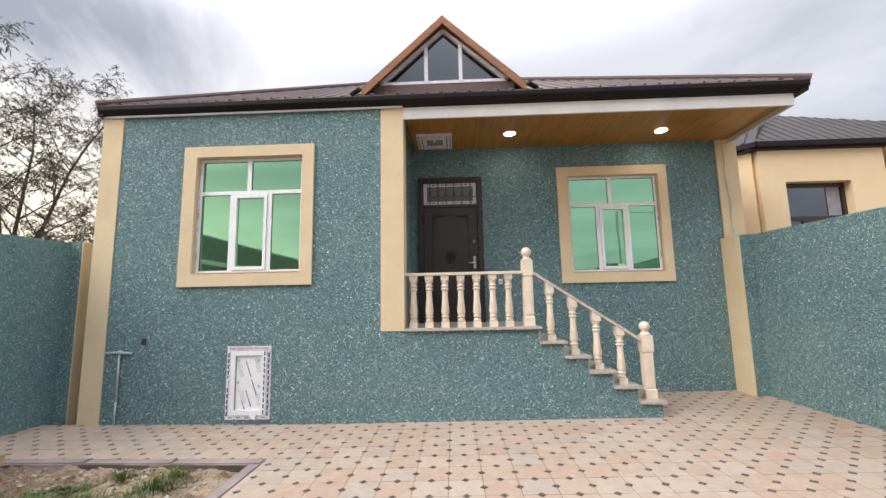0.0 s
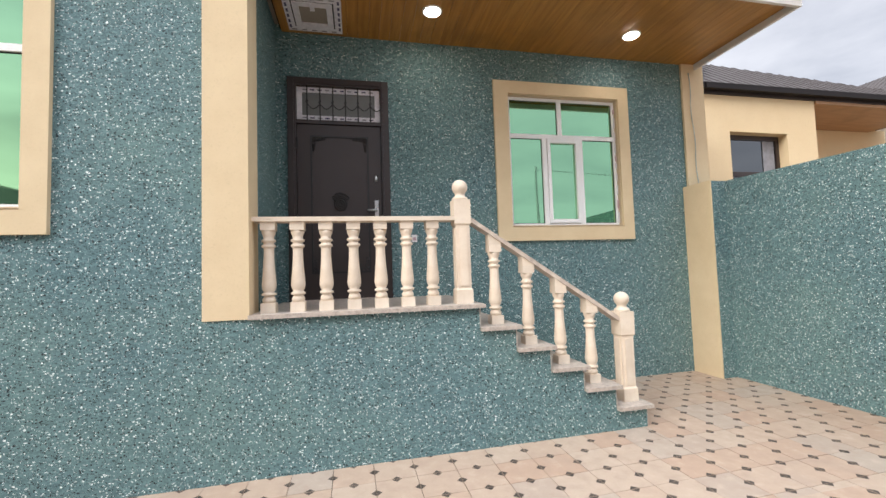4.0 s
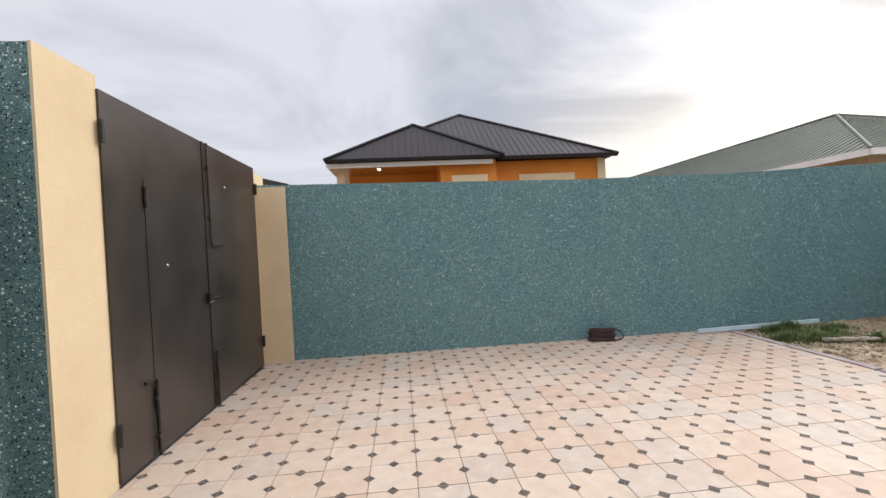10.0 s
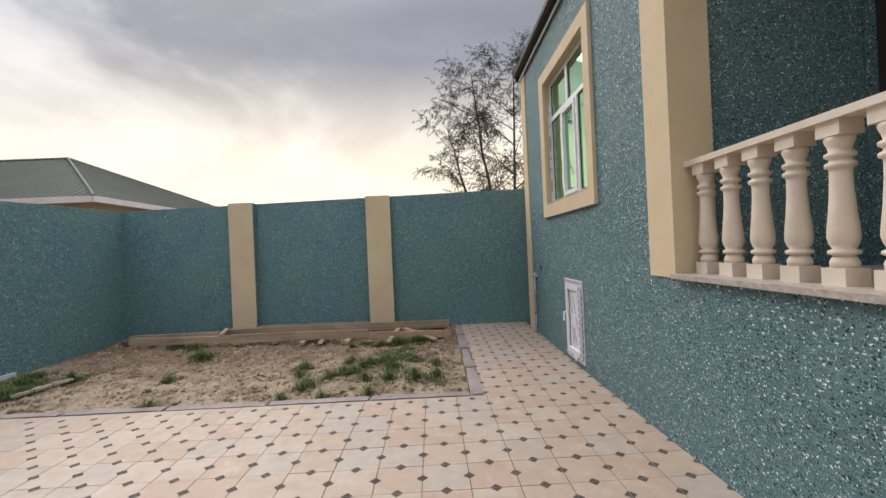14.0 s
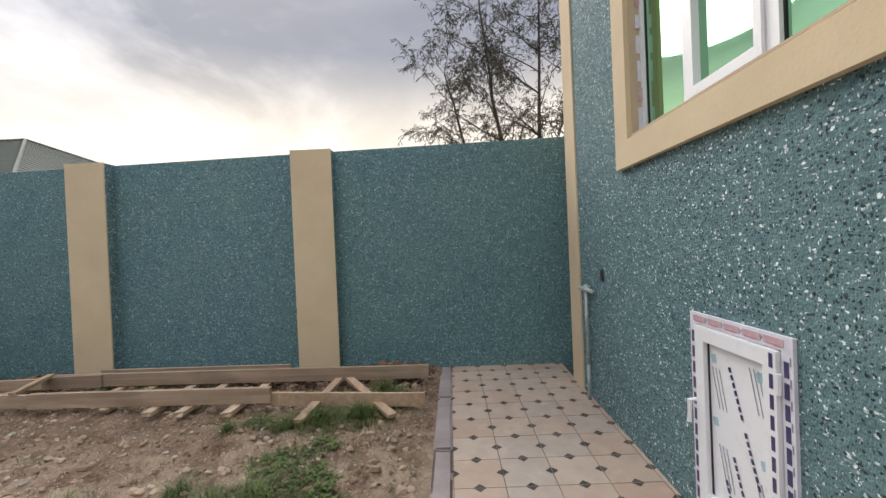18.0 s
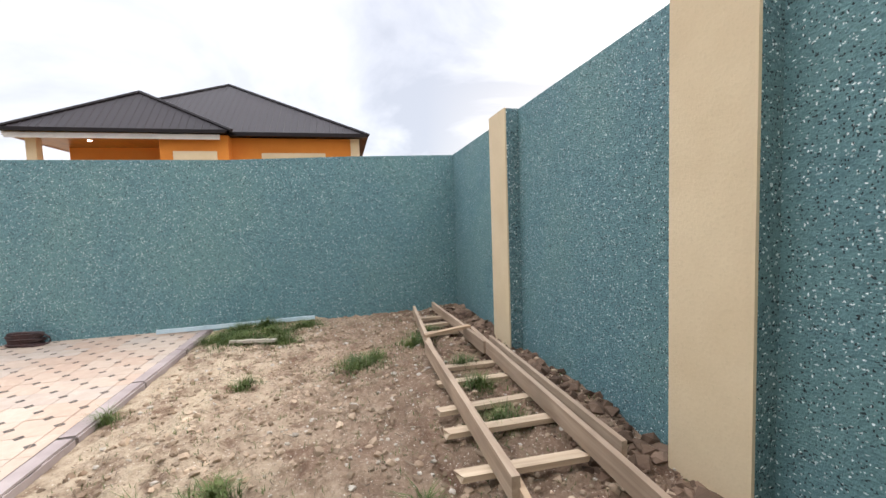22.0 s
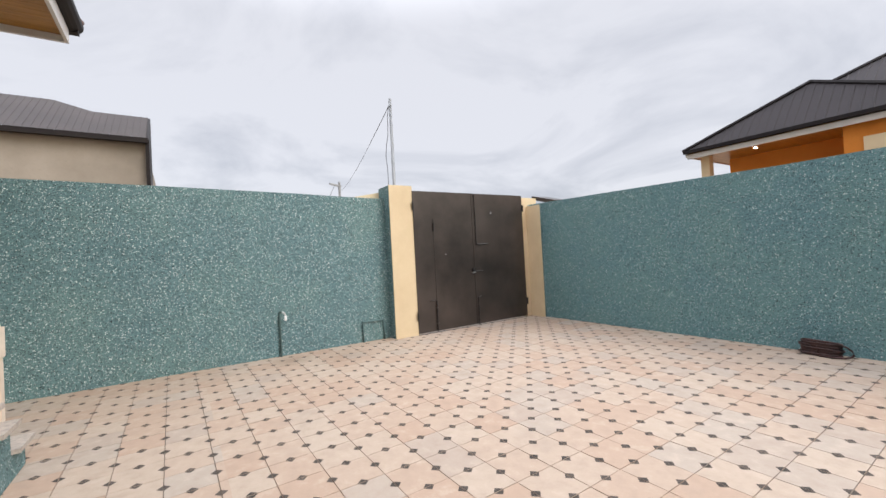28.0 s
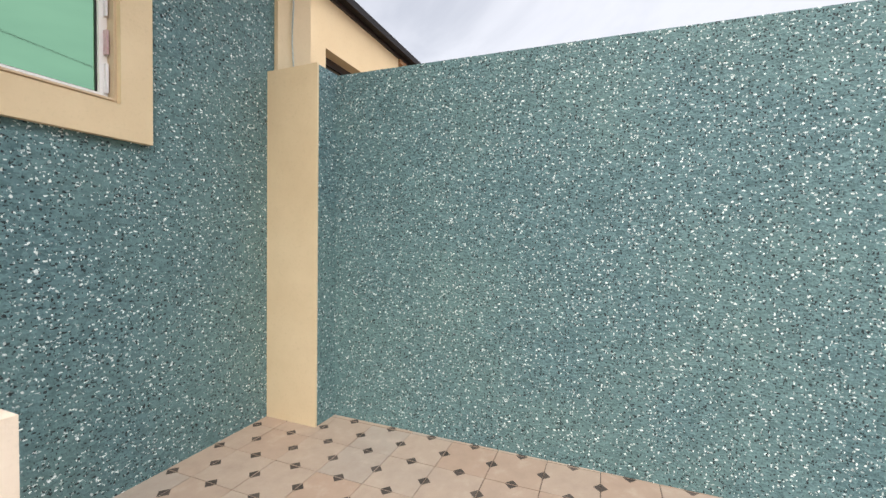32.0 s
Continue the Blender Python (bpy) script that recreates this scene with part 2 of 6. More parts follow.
def wood(name, c1, c2, along="x", rough=0.65, tint=0.3, knots=True):
    m, nt, bs = nodes_of(name)
    st = {"x": (1.2, 22, 22), "y": (22, 1.2, 22), "z": (22, 22, 1.2)}[along]
    info = nt.nodes.new("ShaderNodeObjectInfo")
    co = nt.nodes.new("ShaderNodeTexCoord")
    mp = nt.nodes.new("ShaderNodeMapping")
    mp.inputs["Scale"].default_value = st
    nt.links.new(co.outputs["Object"], mp.inputs["Vector"])
    off = nt.nodes.new("ShaderNodeCombineXYZ")
    far = math_node(nt, "MULTIPLY", info.outputs["Random"], 37.0)
    for k in "XYZ":
        nt.links.new(far, off.inputs[k])
    nt.links.new(off.outputs[0], mp.inputs["Location"])
    n1 = add(nt, "ShaderNodeTexNoise", Scale=1.0, Detail=6.0, Roughness=0.6, Distortion=0.6)
    nt.links.new(mp.outputs[0], n1.inputs["Vector"])
    n2 = add(nt, "ShaderNodeTexNoise", Scale=2.2, Detail=3.0)
    nt.links.new(co.outputs["Object"], n2.inputs["Vector"])
    col = mixcol(nt, ramp(nt, n1.outputs["Fac"], 0.3, 0.7), c1, c2)
    col = mixcol(nt, math_node(nt, "MULTIPLY", ramp(nt, n2.outputs["Fac"], 0.5, 0.75), 0.5), col, tuple(v * 0.55 for v in c1))
    hsv = add(nt, "ShaderNodeHueSaturation")
    nt.links.new(math_node(nt, "ADD", math_node(nt, "MULTIPLY", info.outputs["Random"], tint), 1 - tint / 2), hsv.inputs["Value"])
    nt.links.new(col, hsv.inputs["Color"])
    nt.links.new(hsv.outputs[0], bs.inputs["Base Color"])
    bs.inputs["Roughness"].default_value = rough
    bp = add(nt, "ShaderNodeBump", Strength=0.3, Distance=0.002)
    nt.links.new(n1.outputs["Fac"], bp.inputs["Height"])
    nt.links.new(bp.outputs[0], bs.inputs["Normal"])
    return m


def mirror_glass(name, colour, rough=0.03, metal=1.0):
    m, nt, bs = nodes_of(name)
    n = add(nt, "ShaderNodeTexNoise", Scale=1.6, Detail=1.0)
    nt.links.new(scaled(nt, 1, 1, 1), n.inputs["Vector"])
    bs.inputs["Base Color"].default_value = (*colour, 1)
    bs.inputs["Metallic"].default_value = metal
    bs.inputs["Roughness"].default_value = rough
    bp = add(nt, "ShaderNodeBump", Strength=0.04, Distance=0.01)
    nt.links.new(n.outputs["Fac"], bp.inputs["Height"])
    nt.links.new(bp.outputs[0], bs.inputs["Normal"])
    return m


def glowing(name, colour, power):
    m, nt, bs = nodes_of(name)
    bs.inputs["Base Color"].default_value = (*colour, 1)
    bs.inputs["Emission Color"].default_value = (*colour, 1)
    bs.inputs["Emission Strength"].default_value = power
    return m


def tile_surface(name):
    """Cast paving tiles: peach, cream and greyish tones from tile to tile, cloudy cement, scuffs and dull stains."""
    m, nt, bs = nodes_of(name)
    geo = nt.nodes.new("ShaderNodeNewGeometry")
    info = nt.nodes.new("ShaderNodeObjectInfo")
    own = math_node(nt, "FRACT", math_node(nt, "ADD", math_node(nt, "MULTIPLY", info.outputs["Random"], 7.13), geo.outputs["Random Per Island"]), 0.0)
    own2 = math_node(nt, "FRACT", math_node(nt, "MULTIPLY", own, 17.7), 0.0)
    big = add(nt, "ShaderNodeTexNoise", Scale=1.2, Detail=4.0)
    mid = add(nt, "ShaderNodeTexNoise", Scale=9.0, Detail=6.0, Roughness=0.65)
    fine = add(nt, "ShaderNodeTexNoise", Scale=110.0, Detail=3.0)
    for n in (big, mid, fine):
        nt.links.new(geo.outputs["Position"], n.inputs["Vector"])
    col = mixcol(nt, own, (0.425, 0.300, 0.220), (0.458, 0.366, 0.288))
    col = mixcol(nt, math_node(nt, "MULTIPLY", math_node(nt, "GREATER_THAN", own2, 0.80), 0.6), col, (0.39, 0.335, 0.285))
    col = mixcol(nt, math_node(nt, "MULTIPLY", ramp(nt, mid.outputs["Fac"], 0.50, 0.72), 0.45), col, (0.35, 0.262, 0.20))
    col = mixcol(nt, math_node(nt, "MULTIPLY", ramp(nt, mid.outputs["Fac"], 0.46, 0.30), 0.5), col, (0.52, 0.42, 0.335))
    col = mixcol(nt, math_node(nt, "MULTIPLY", ramp(nt, big.outputs["Fac"], 0.60, 0.72), 0.35), col, (0.33, 0.27, 0.225))
    col = mixcol(nt, math_node(nt, "MULTIPLY", ramp(nt, fine.outputs["Fac"], 0.60, 0.75), 0.3), col, (0.30, 0.22, 0.17))
    # rusty water stains on the tiles below the tap
    for spot, size, much in (((4.76, 3.40, 0.0), 0.36, 0.75), ((4.45, 2.75, 0.0), 0.5, 0.35)):
        gap = nt.nodes.new("ShaderNodeVectorMath")
        gap.operation = "DISTANCE"
        gap.inputs[1].default_value = spot
        nt.links.new(geo.outputs["Position"], gap.inputs[0])
        edge = math_node(nt, "ADD", gap.outputs["Value"], math_node(nt, "MULTIPLY", mid.outputs["Fac"], 0.30))
        col = mixcol(nt, math_node(nt, "MULTIPLY", ramp(nt, edge, size + 0.12, 0.10), much), col, (0.24, 0.165, 0.11))
    nt.links.new(col, bs.inputs["Base Color"])
    nt.links.new(math_node(nt, "ADD", math_node(nt, "MULTIPLY", mid.outputs["Fac"], 0.35), 0.42), bs.inputs["Roughness"])
    bp = add(nt, "ShaderNodeBump", Strength=0.18, Distance=0.003)
    nt.links.new(math_node(nt, "ADD", fine.outputs["Fac"], mid.outputs["Fac"]), bp.inputs["Height"])
    nt.links.new(bp.outputs[0], bs.inputs["Normal"])
    return m


def soil_surface(name):
    """Dry earth: sandy ground, brown turned patches, grey-pink dust, crumbs."""
    m, nt, bs = nodes_of(name)
    co = scaled(nt, 1, 1, 1)
    big = add(nt, "ShaderNodeTexNoise", Scale=0.8, Detail=6.0, Roughness=0.62, Distortion=0.4)
    mid = add(nt, "ShaderNodeTexNoise", Scale=4.5, Detail=7.0, Roughness=0.68)
    fine = add(nt, "ShaderNodeTexNoise", Scale=42.0, Detail=6.0, Roughness=0.72)
    for n in (big, mid, fine):
        nt.links.new(co, n.inputs["Vector"])
    col = mixcol(nt, ramp(nt, mid.outputs["Fac"], 0.33, 0.62), (0.150, 0.094, 0.062), (0.465, 0.35, 0.245))
    col = mixcol(nt, math_node(nt, "MULTIPLY", ramp(nt, big.outputs["Fac"], 0.48, 0.62), 0.55), col, (0.23, 0.142, 0.096))
    # browner earth towards the wall, pale and sandy towards the kerb
    spot = nt.nodes.new("ShaderNodeSeparateXYZ")
    nt.links.new(co, spot.inputs[0])
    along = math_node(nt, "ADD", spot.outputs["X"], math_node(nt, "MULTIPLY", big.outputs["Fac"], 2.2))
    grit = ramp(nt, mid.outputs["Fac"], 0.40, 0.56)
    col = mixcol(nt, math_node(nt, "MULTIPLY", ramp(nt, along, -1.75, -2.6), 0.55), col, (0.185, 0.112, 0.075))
    col = mixcol(nt, math_node(nt, "MULTIPLY", math_node(nt, "MULTIPLY", ramp(nt, along, -1.75, -0.75), grit), 0.85), col, (0.51, 0.405, 0.285))
    col = mixcol(nt, math_node(nt, "MULTIPLY", ramp(nt, fine.outputs["Fac"], 0.56, 0.68), 0.65), col, (0.115, 0.076, 0.050))
    col = mixcol(nt, math_node(nt, "MULTIPLY", ramp(nt, fine.outputs["Fac"], 0.44, 0.34), 0.6), col, (0.58, 0.47, 0.37))
    vo = add(nt, "ShaderNodeTexVoronoi", Scale=75.0)
    nt.links.new(co, vo.inputs["Vector"])
    sp = nt.nodes.new("ShaderNodeSeparateColor")
    nt.links.new(vo.outputs["Color"], sp.inputs[0])
    crumb = math_node(nt, "MULTIPLY", math_node(nt, "GREATER_THAN", sp.outputs[0], 0.93), math_node(nt, "LESS_THAN", vo.outputs["Distance"], 0.33))
    col = mixcol(nt, crumb, col, (0.62, 0.54, 0.43))
    nt.links.new(col, bs.inputs["Base Color"])
    bs.inputs["Roughness"].default_value = 0.95
    bs.inputs["Specular IOR Level"].default_value = 0.1
    hgt = math_node(nt, "ADD", math_node(nt, "MULTIPLY", fine.outputs["Fac"], 0.5), mid.outputs["Fac"])
    bp = add(nt, "ShaderNodeBump", Strength=1.0, Distance=0.05)
    nt.links.new(hgt, bp.inputs["Height"])
    nt.links.new(bp.outputs[0], bs.inputs["Normal"])
    return m


M_TEAL = chip_plaster("teal_chip_plaster", (0.058, 0.118, 0.134), (0.158, 0.272, 0.286), (0.88, 0.95, 0.94), 69.0, 0.84, 0.25)
# same plaster for left and back walls, bluish shade painted in, then lightened
M_TEAL2 = chip_plaster("teal_chip_plaster_shade_tint", (0.076, 0.160, 0.180), (0.158, 0.292, 0.310), (0.82, 0.91, 0.91), 78.0, 0.885, 0.18)
M_CREAM = plain("cream_render", (0.64, 0.50, 0.315), (0.715, 0.575, 0.375), 2.2, 60, 0.85, 0.35)
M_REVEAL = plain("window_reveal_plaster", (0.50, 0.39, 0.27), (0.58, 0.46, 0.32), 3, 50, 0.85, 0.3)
M_STONE = plain("cast_white_stone", (0.65, 0.535, 0.415), (0.76, 0.66, 0.545), 5, 90, 0.62, 0.3, tint=0.12)
M_RAIL = plain("handrail_marble", (0.40, 0.325, 0.275), (0.62, 0.53, 0.445), 14, 120, 0.45, 0.1)
M_TREAD = plain("tread_marble", (0.33, 0.285, 0.25), (0.56, 0.49, 0.425), 26, 130, 0.45, 0.08)
M_TILE = tile_surface("peach_paving_tile")
M_DOT = plain("brown_tile_inset", (0.034, 0.026, 0.021), (0.090, 0.070, 0.057), 3.1, 60, 0.75, 0.15, tint=0.4, world=True)
M_GROUT = plain("grey_grout", (0.055, 0.043, 0.036), (0.17, 0.13, 0.10), 3, 60, 0.9, 0.3)
M_KERB = plain("concrete_kerb", (0.24, 0.19, 0.18), (0.36, 0.30, 0.28), 3, 50, 0.85, 0.3, tint=0.15)
M_SOIL = soil_surface("dry_soil")
M_CLOD = plain("soil_clod", (0.17, 0.112, 0.073), (0.47, 0.36, 0.255), 2.2, 40, 0.95, 0.6, depth=0.01, spec=0.1, tint=0.7, world=True)
# darker brown copy of the clod colour, for the clods along the wall
M_CLOD_DARK = plain("dark_brown_clod", (0.075, 0.046, 0.032), (0.22, 0.15, 0.105), 2.5, 40, 0.95, 0.6, depth=0.01, spec=0.1, tint=0.7, world=True)
M_PEB = plain("pale_pebble", (0.35, 0.30, 0.24), (0.52, 0.46, 0.38), 5, 40, 0.9, 0.4, spec=0.2)
M_GRASS = plain("grass_blade", (0.038, 0.068, 0.012), (0.120, 0.155, 0.034), 7, 30, 0.7, 0.1)
M_STRAW = plain("dry_straw", (0.10, 0.07, 0.045), (0.32, 0.245, 0.165), 8, 40, 0.85, 0.1)
M_LEAF = plain("narrow_leaf", (0.044, 0.045, 0.023), (0.095, 0.088, 0.046), 5, 30, 0.6, 0.1)
M_BARK = plain("grey_bark", (0.035, 0.028, 0.023), (0.075, 0.06, 0.048), 6, 40, 0.9, 0.6, stretch=(1, 1, 0.2), depth=0.01)
M_PVC = plain("white_pvc", (0.80, 0.80, 0.80), (0.86, 0.86, 0.87), 2, 20, 0.35, 0.02)
M_FILM = plain("protective_film", (0.62, 0.60, 0.66), (0.80, 0.79, 0.83), 14, 60, 0.4, 0.1)
M_INK = plain("printed_violet_ink", (0.035, 0.03, 0.09), (0.07, 0.06, 0.14), 10, 50, 0.5, 0.02)
M_PINK = plain("faded_pink_print", (0.46, 0.27, 0.30), (0.62, 0.48, 0.50), 30, 80, 0.5, 0.05)
M_RED = plain("red_print", (0.46, 0.14, 0.17), (0.62, 0.28, 0.30), 30, 80, 0.5, 0.05)
# printed marks, and the painted reflection in the neighbour's window
M_GREYINK_REFL = plain("grey_ink_and_reflection", (0.20, 0.20, 0.22), (0.30, 0.30, 0.33), 10, 50, 0.5, 0.02)
M_CYAN = plain("printed_cyan_ink", (0.34, 0.52, 0.57), (0.42, 0.60, 0.65), 10, 50, 0.5, 0.02)
M_GLASS = mirror_glass("green_mirror_glass", (0.295, 0.555, 0.35))
M_DGLASS = mirror_glass("grey_tinted_glass", (0.16, 0.17, 0.18), 0.06)
M_DOOR = plain("brown_painted_steel", (0.025, 0.015, 0.014), (0.038, 0.024, 0.022), 1.8, 80, 0.42, 0.08, spec=0.6)
M_BLACK = plain("black_iron", (0.010, 0.009, 0.010), (0.022, 0.019, 0.02), 5, 60, 0.45, 0.1)
# broad lighter blotches put the gate's sheen and reflections into the colour
M_GATE = plain("dark_gate_steel", (0.017, 0.012, 0.010), (0.058, 0.043, 0.036), 1.3, 50, 0.33, 0.06, spec=0.6)
M_FROST = plain("grey_frosted_glass", (0.13, 0.135, 0.13), (0.17, 0.17, 0.165), 3, 40, 0.3, 0.03)
M_CHROME = plain("brushed_chrome", (0.62, 0.62, 0.62), (0.7, 0.7, 0.7), 8, 60, 0.28, 0.03, metal=1.0)
M_GUTTER = plain("dark_brown_gutter", (0.008, 0.006, 0.007), (0.016, 0.012, 0.012), 2, 40, 0.55, 0.03, spec=0.2)
M_ROOF = plain("brown_roof_sheet", (0.105, 0.072, 0.066), (0.15, 0.105, 0.096), 0.9, 30, 0.62, 0.05, spec=0.3)
M_ROOF2 = plain("anthracite_roof_sheet", (0.024, 0.020, 0.022), (0.036, 0.030, 0.033), 0.7, 30, 0.65, 0.05, spec=0.25)
M_ROOF4 = plain("weathered_dark_roof_sheet", (0.044, 0.036, 0.036), (0.070, 0.059, 0.058), 0.8, 30, 0.65, 0.06, spec=0.3)
M_ROOF3 = plain("green_grey_roof_sheet", (0.055, 0.065, 0.048), (0.085, 0.095, 0.072), 0.8, 30, 0.7, 0.06)
M_FASCIA = plain("white_fascia_board", (0.60, 0.58, 0.56), (0.70, 0.68, 0.66), 2, 30, 0.5, 0.05)
M_SOFFIT = wood("varnished_pine_lining", (0.245, 0.103, 0.016), (0.425, 0.205, 0.042), "y", 0.32, 0.22)
M_PINE = wood("porch_lining_pine", (0.34, 0.18, 0.085), (0.46, 0.26, 0.13), "x", 0.5, 0.1)
M_RAKE = wood("rake_board_pine", (0.225, 0.092, 0.036), (0.36, 0.165, 0.072), "x", 0.5, 0.1)
M_PLANK = wood("weathered_plank", (0.29, 0.20, 0.135), (0.48, 0.36, 0.255), "y", 0.8, 0.35)
M_BATTEN = wood("grey_batten", (0.33, 0.235, 0.155), (0.54, 0.42, 0.29), "x", 0.85, 0.35)
M_RAWWOOD = wood("raw_pine_batten", (0.36, 0.24, 0.15), (0.52, 0.37, 0.24), "x", 0.8, 0.3)
M_ORANGE = plain("orange_render", (0.62, 0.20, 0.022), (0.72, 0.26, 0.04), 0.8, 30, 0.8, 0.1)
M_CONC = plain("grey_cement_render", (0.22, 0.19, 0.155), (0.32, 0.28, 0.235), 0.5, 12, 0.9, 0.3)
M_NEIGH = plain("pale_yellow_render", (0.70, 0.53, 0.32), (0.76, 0.60, 0.38), 1.0, 40, 0.85, 0.15)
M_PIPE = plain("painted_pipe", (0.26, 0.32, 0.32), (0.56, 0.58, 0.55), 12, 60, 0.5, 0.2)
M_PIPET = plain("teal_splashed_pipe", (0.06, 0.115, 0.12), (0.12, 0.20, 0.20), 14, 60, 0.6, 0.3)
M_POLE = plain("galvanised_pole", (0.22, 0.23, 0.24), (0.32, 0.33, 0.34), 3, 30, 0.5, 0.1, metal=0.3)
M_WIRE = plain("black_cable", (0.012, 0.012, 0.013), (0.03, 0.03, 0.03), 3, 30, 0.6, 0.05)
M_HOSE = plain("brown_rubber", (0.022, 0.009, 0.008), (0.06, 0.02, 0.016), 6, 40, 0.5, 0.2)
M_BLUEW = plain("pale_blue_board", (0.42, 0.55, 0.60), (0.55, 0.66, 0.70), 4, 40, 0.7, 0.1)
M_LAMP = glowing("lamp_disc", (1.0, 0.95, 0.86), 30.0)
M_DIRT = plain("outer_ground", (0.17, 0.13, 0.09), (0.28, 0.22, 0.16), 0.3, 8, 0.95, 0.4)
# near-black; the hall sheet and the hatch gap use it as painted shade
M_DARK = plain("near_black", (0.010, 0.010, 0.010), (0.02, 0.02, 0.02), 2, 20, 0.9, 0.02)

# ---- mesh helpers ----


def fz(x):
    """Height of the paving, which falls gently from the gate to the soil bed and rises a little behind it."""
    return 0.0095 * (x - 4.2) if x > -1.2 else -0.0513 + 0.006 * (-1.2 - x)


def box(bm, x0, x1, y0, y1, z0, z1):
    v = [bm.verts.new((x, y, z)) for z in (z0, z1) for x, y in ((x0, y0), (x1, y0), (x1, y1), (x0, y1))]
    hull(bm, v)
    return v


def hull(bm, v):
    for f in ((3, 2, 1, 0), (4, 5, 6, 7), (0, 1, 5, 4), (1, 2, 6, 5), (2, 3, 7, 6), (3, 0, 4, 7)):
        bm.faces.new([v[i] for i in f])


def block(bm, base, tops):
    """A prism over four base corners (x, y, z) with a height for each corner."""
    v = [bm.verts.new(p) for p in base] + [bm.verts.new((p[0], p[1], h)) for p, h in zip(base, tops)]
    hull(bm, v)


def beam(bm, a, b, w, h, up=(0, 0, 1)):
    """A bar of section w x h from a to b."""
    a, b = Vector(a), Vector(b)
    d = (b - a).normalized()
    s = d.cross(Vector(up)).normalized() * (w / 2)
    u = s.cross(d).normalized() * (h / 2)
    v = [bm.verts.new(p + i * s + j * u) for p in (a, b) for i, j in ((-1, -1), (1, -1), (1, 1), (-1, 1))]
    hull(bm, v)


def tube(bm, pts, r, sides=10, caps=True):
    pts = [Vector(p) for p in pts]
    rings = []
    radii = r if isinstance(r, (list, tuple)) else [r] * len(pts)
    for i, p in enumerate(pts):
        d = (pts[min(i + 1, len(pts) - 1)] - pts[max(i - 1, 0)]).normalized()
        s = d.cross(Vector((0, 0, 1)) if abs(d.z) < 0.95 else Vector((1, 0, 0))).normalized()
        u = s.cross(d)
        rings.append([bm.verts.new(p + radii[i] * (math.cos(k * math.tau / sides) * s + math.sin(k * math.tau / sides) * u)) for k in range(sides)])
    for p, q in zip(rings, rings[1:]):
        for k in range(sides):
            bm.faces.new((p[k], p[(k + 1) % sides], q[(k + 1) % sides], q[k]))
    if caps:
        bm.faces.new(rings[0][::-1])
        bm.faces.new(rings[-1])


def lathe(bm, profile, sides=20, centre=(0, 0)):
    """Turned shape from (radius, height) pairs."""
    rings = [[bm.verts.new((centre[0] + r * math.cos(k * math.tau / sides), centre[1] + r * math.sin(k * math.tau / sides), z)) for k in range(sides)] for r, z in profile]
    for p, q in zip(rings, rings[1:]):
        for k in range(sides):
            bm.faces.new((p[k], p[(k + 1) % sides], q[(k + 1) % sides], q[k]))
    bm.faces.new(rings[0][::-1])
    bm.faces.new(rings[-1])


def soften(bm, width=0.006, segments=2):
    sharp = [e for e in bm.edges if len(e.link_faces) == 2 and e.calc_face_angle(0) > 0.6]
    bmesh.ops.bevel(bm, geom=sharp, offset=width, segments=segments, affect="EDGES", clamp_overlap=True)


def mesh_of(name, bm, mat, smooth=False):
    bmesh.ops.recalc_face_normals(bm, faces=bm.faces[:])
    me = bpy.data.meshes.new(name)
    bm.to_mesh(me)
    bm.free()
    for m in mat if isinstance(mat, (list, tuple)) else [mat]:
        me.materials.append(m)
    if smooth:
        me.shade_smooth()
    return me


def part(name, bm, mat, parent, label="", smooth=False, at=None):
    ob = new(name, mesh_of(name, bm, mat, smooth))
    ob.parent = parent
    if at is not None:
        ob.matrix_basis = at
    if label:
        tagged(ob, label)
    return ob


def setting(name, bm, mat, label, category, smooth=False):
    return tagged(new(name, mesh_of(name, bm, mat, smooth)), label, category, kind="structure")


def holder(name, label, category, at=(0, 0, 0), group="", kind=""):
    ob = new(name)
    ob.empty_display_size = 0.2
    ob.location = at
    return tagged(ob, label, category, group, kind)


B = bmesh.new


def boxes(*dims, bevel=0.0):
    bm = B()
    for d in dims:
        box(bm, *d)
    if bevel:
        soften(bm, bevel)
    return bm


def pierced(x0, x1, y0, y1, z0, z1, holes):
    """A wall along x with rectangular holes (x0, x1, z0, z1)."""
    bm = B()
    xs = sorted({x0, x1, *[h[0] for h in holes], *[h[1] for h in holes]})
    for a, b in zip(xs, xs[1:]):
        cut = sorted([(h[2], h[3]) for h in holes if h[0] <= a and b <= h[1]])
        z = z0
        for lo, hi in cut + [(z1, z1)]:
            if lo > z:
                box(bm, a, b, y0, y1, z, lo)
            z = hi
    bmesh.ops.remove_doubles(bm, verts=bm.verts[:], dist=1e-5)
    return bm


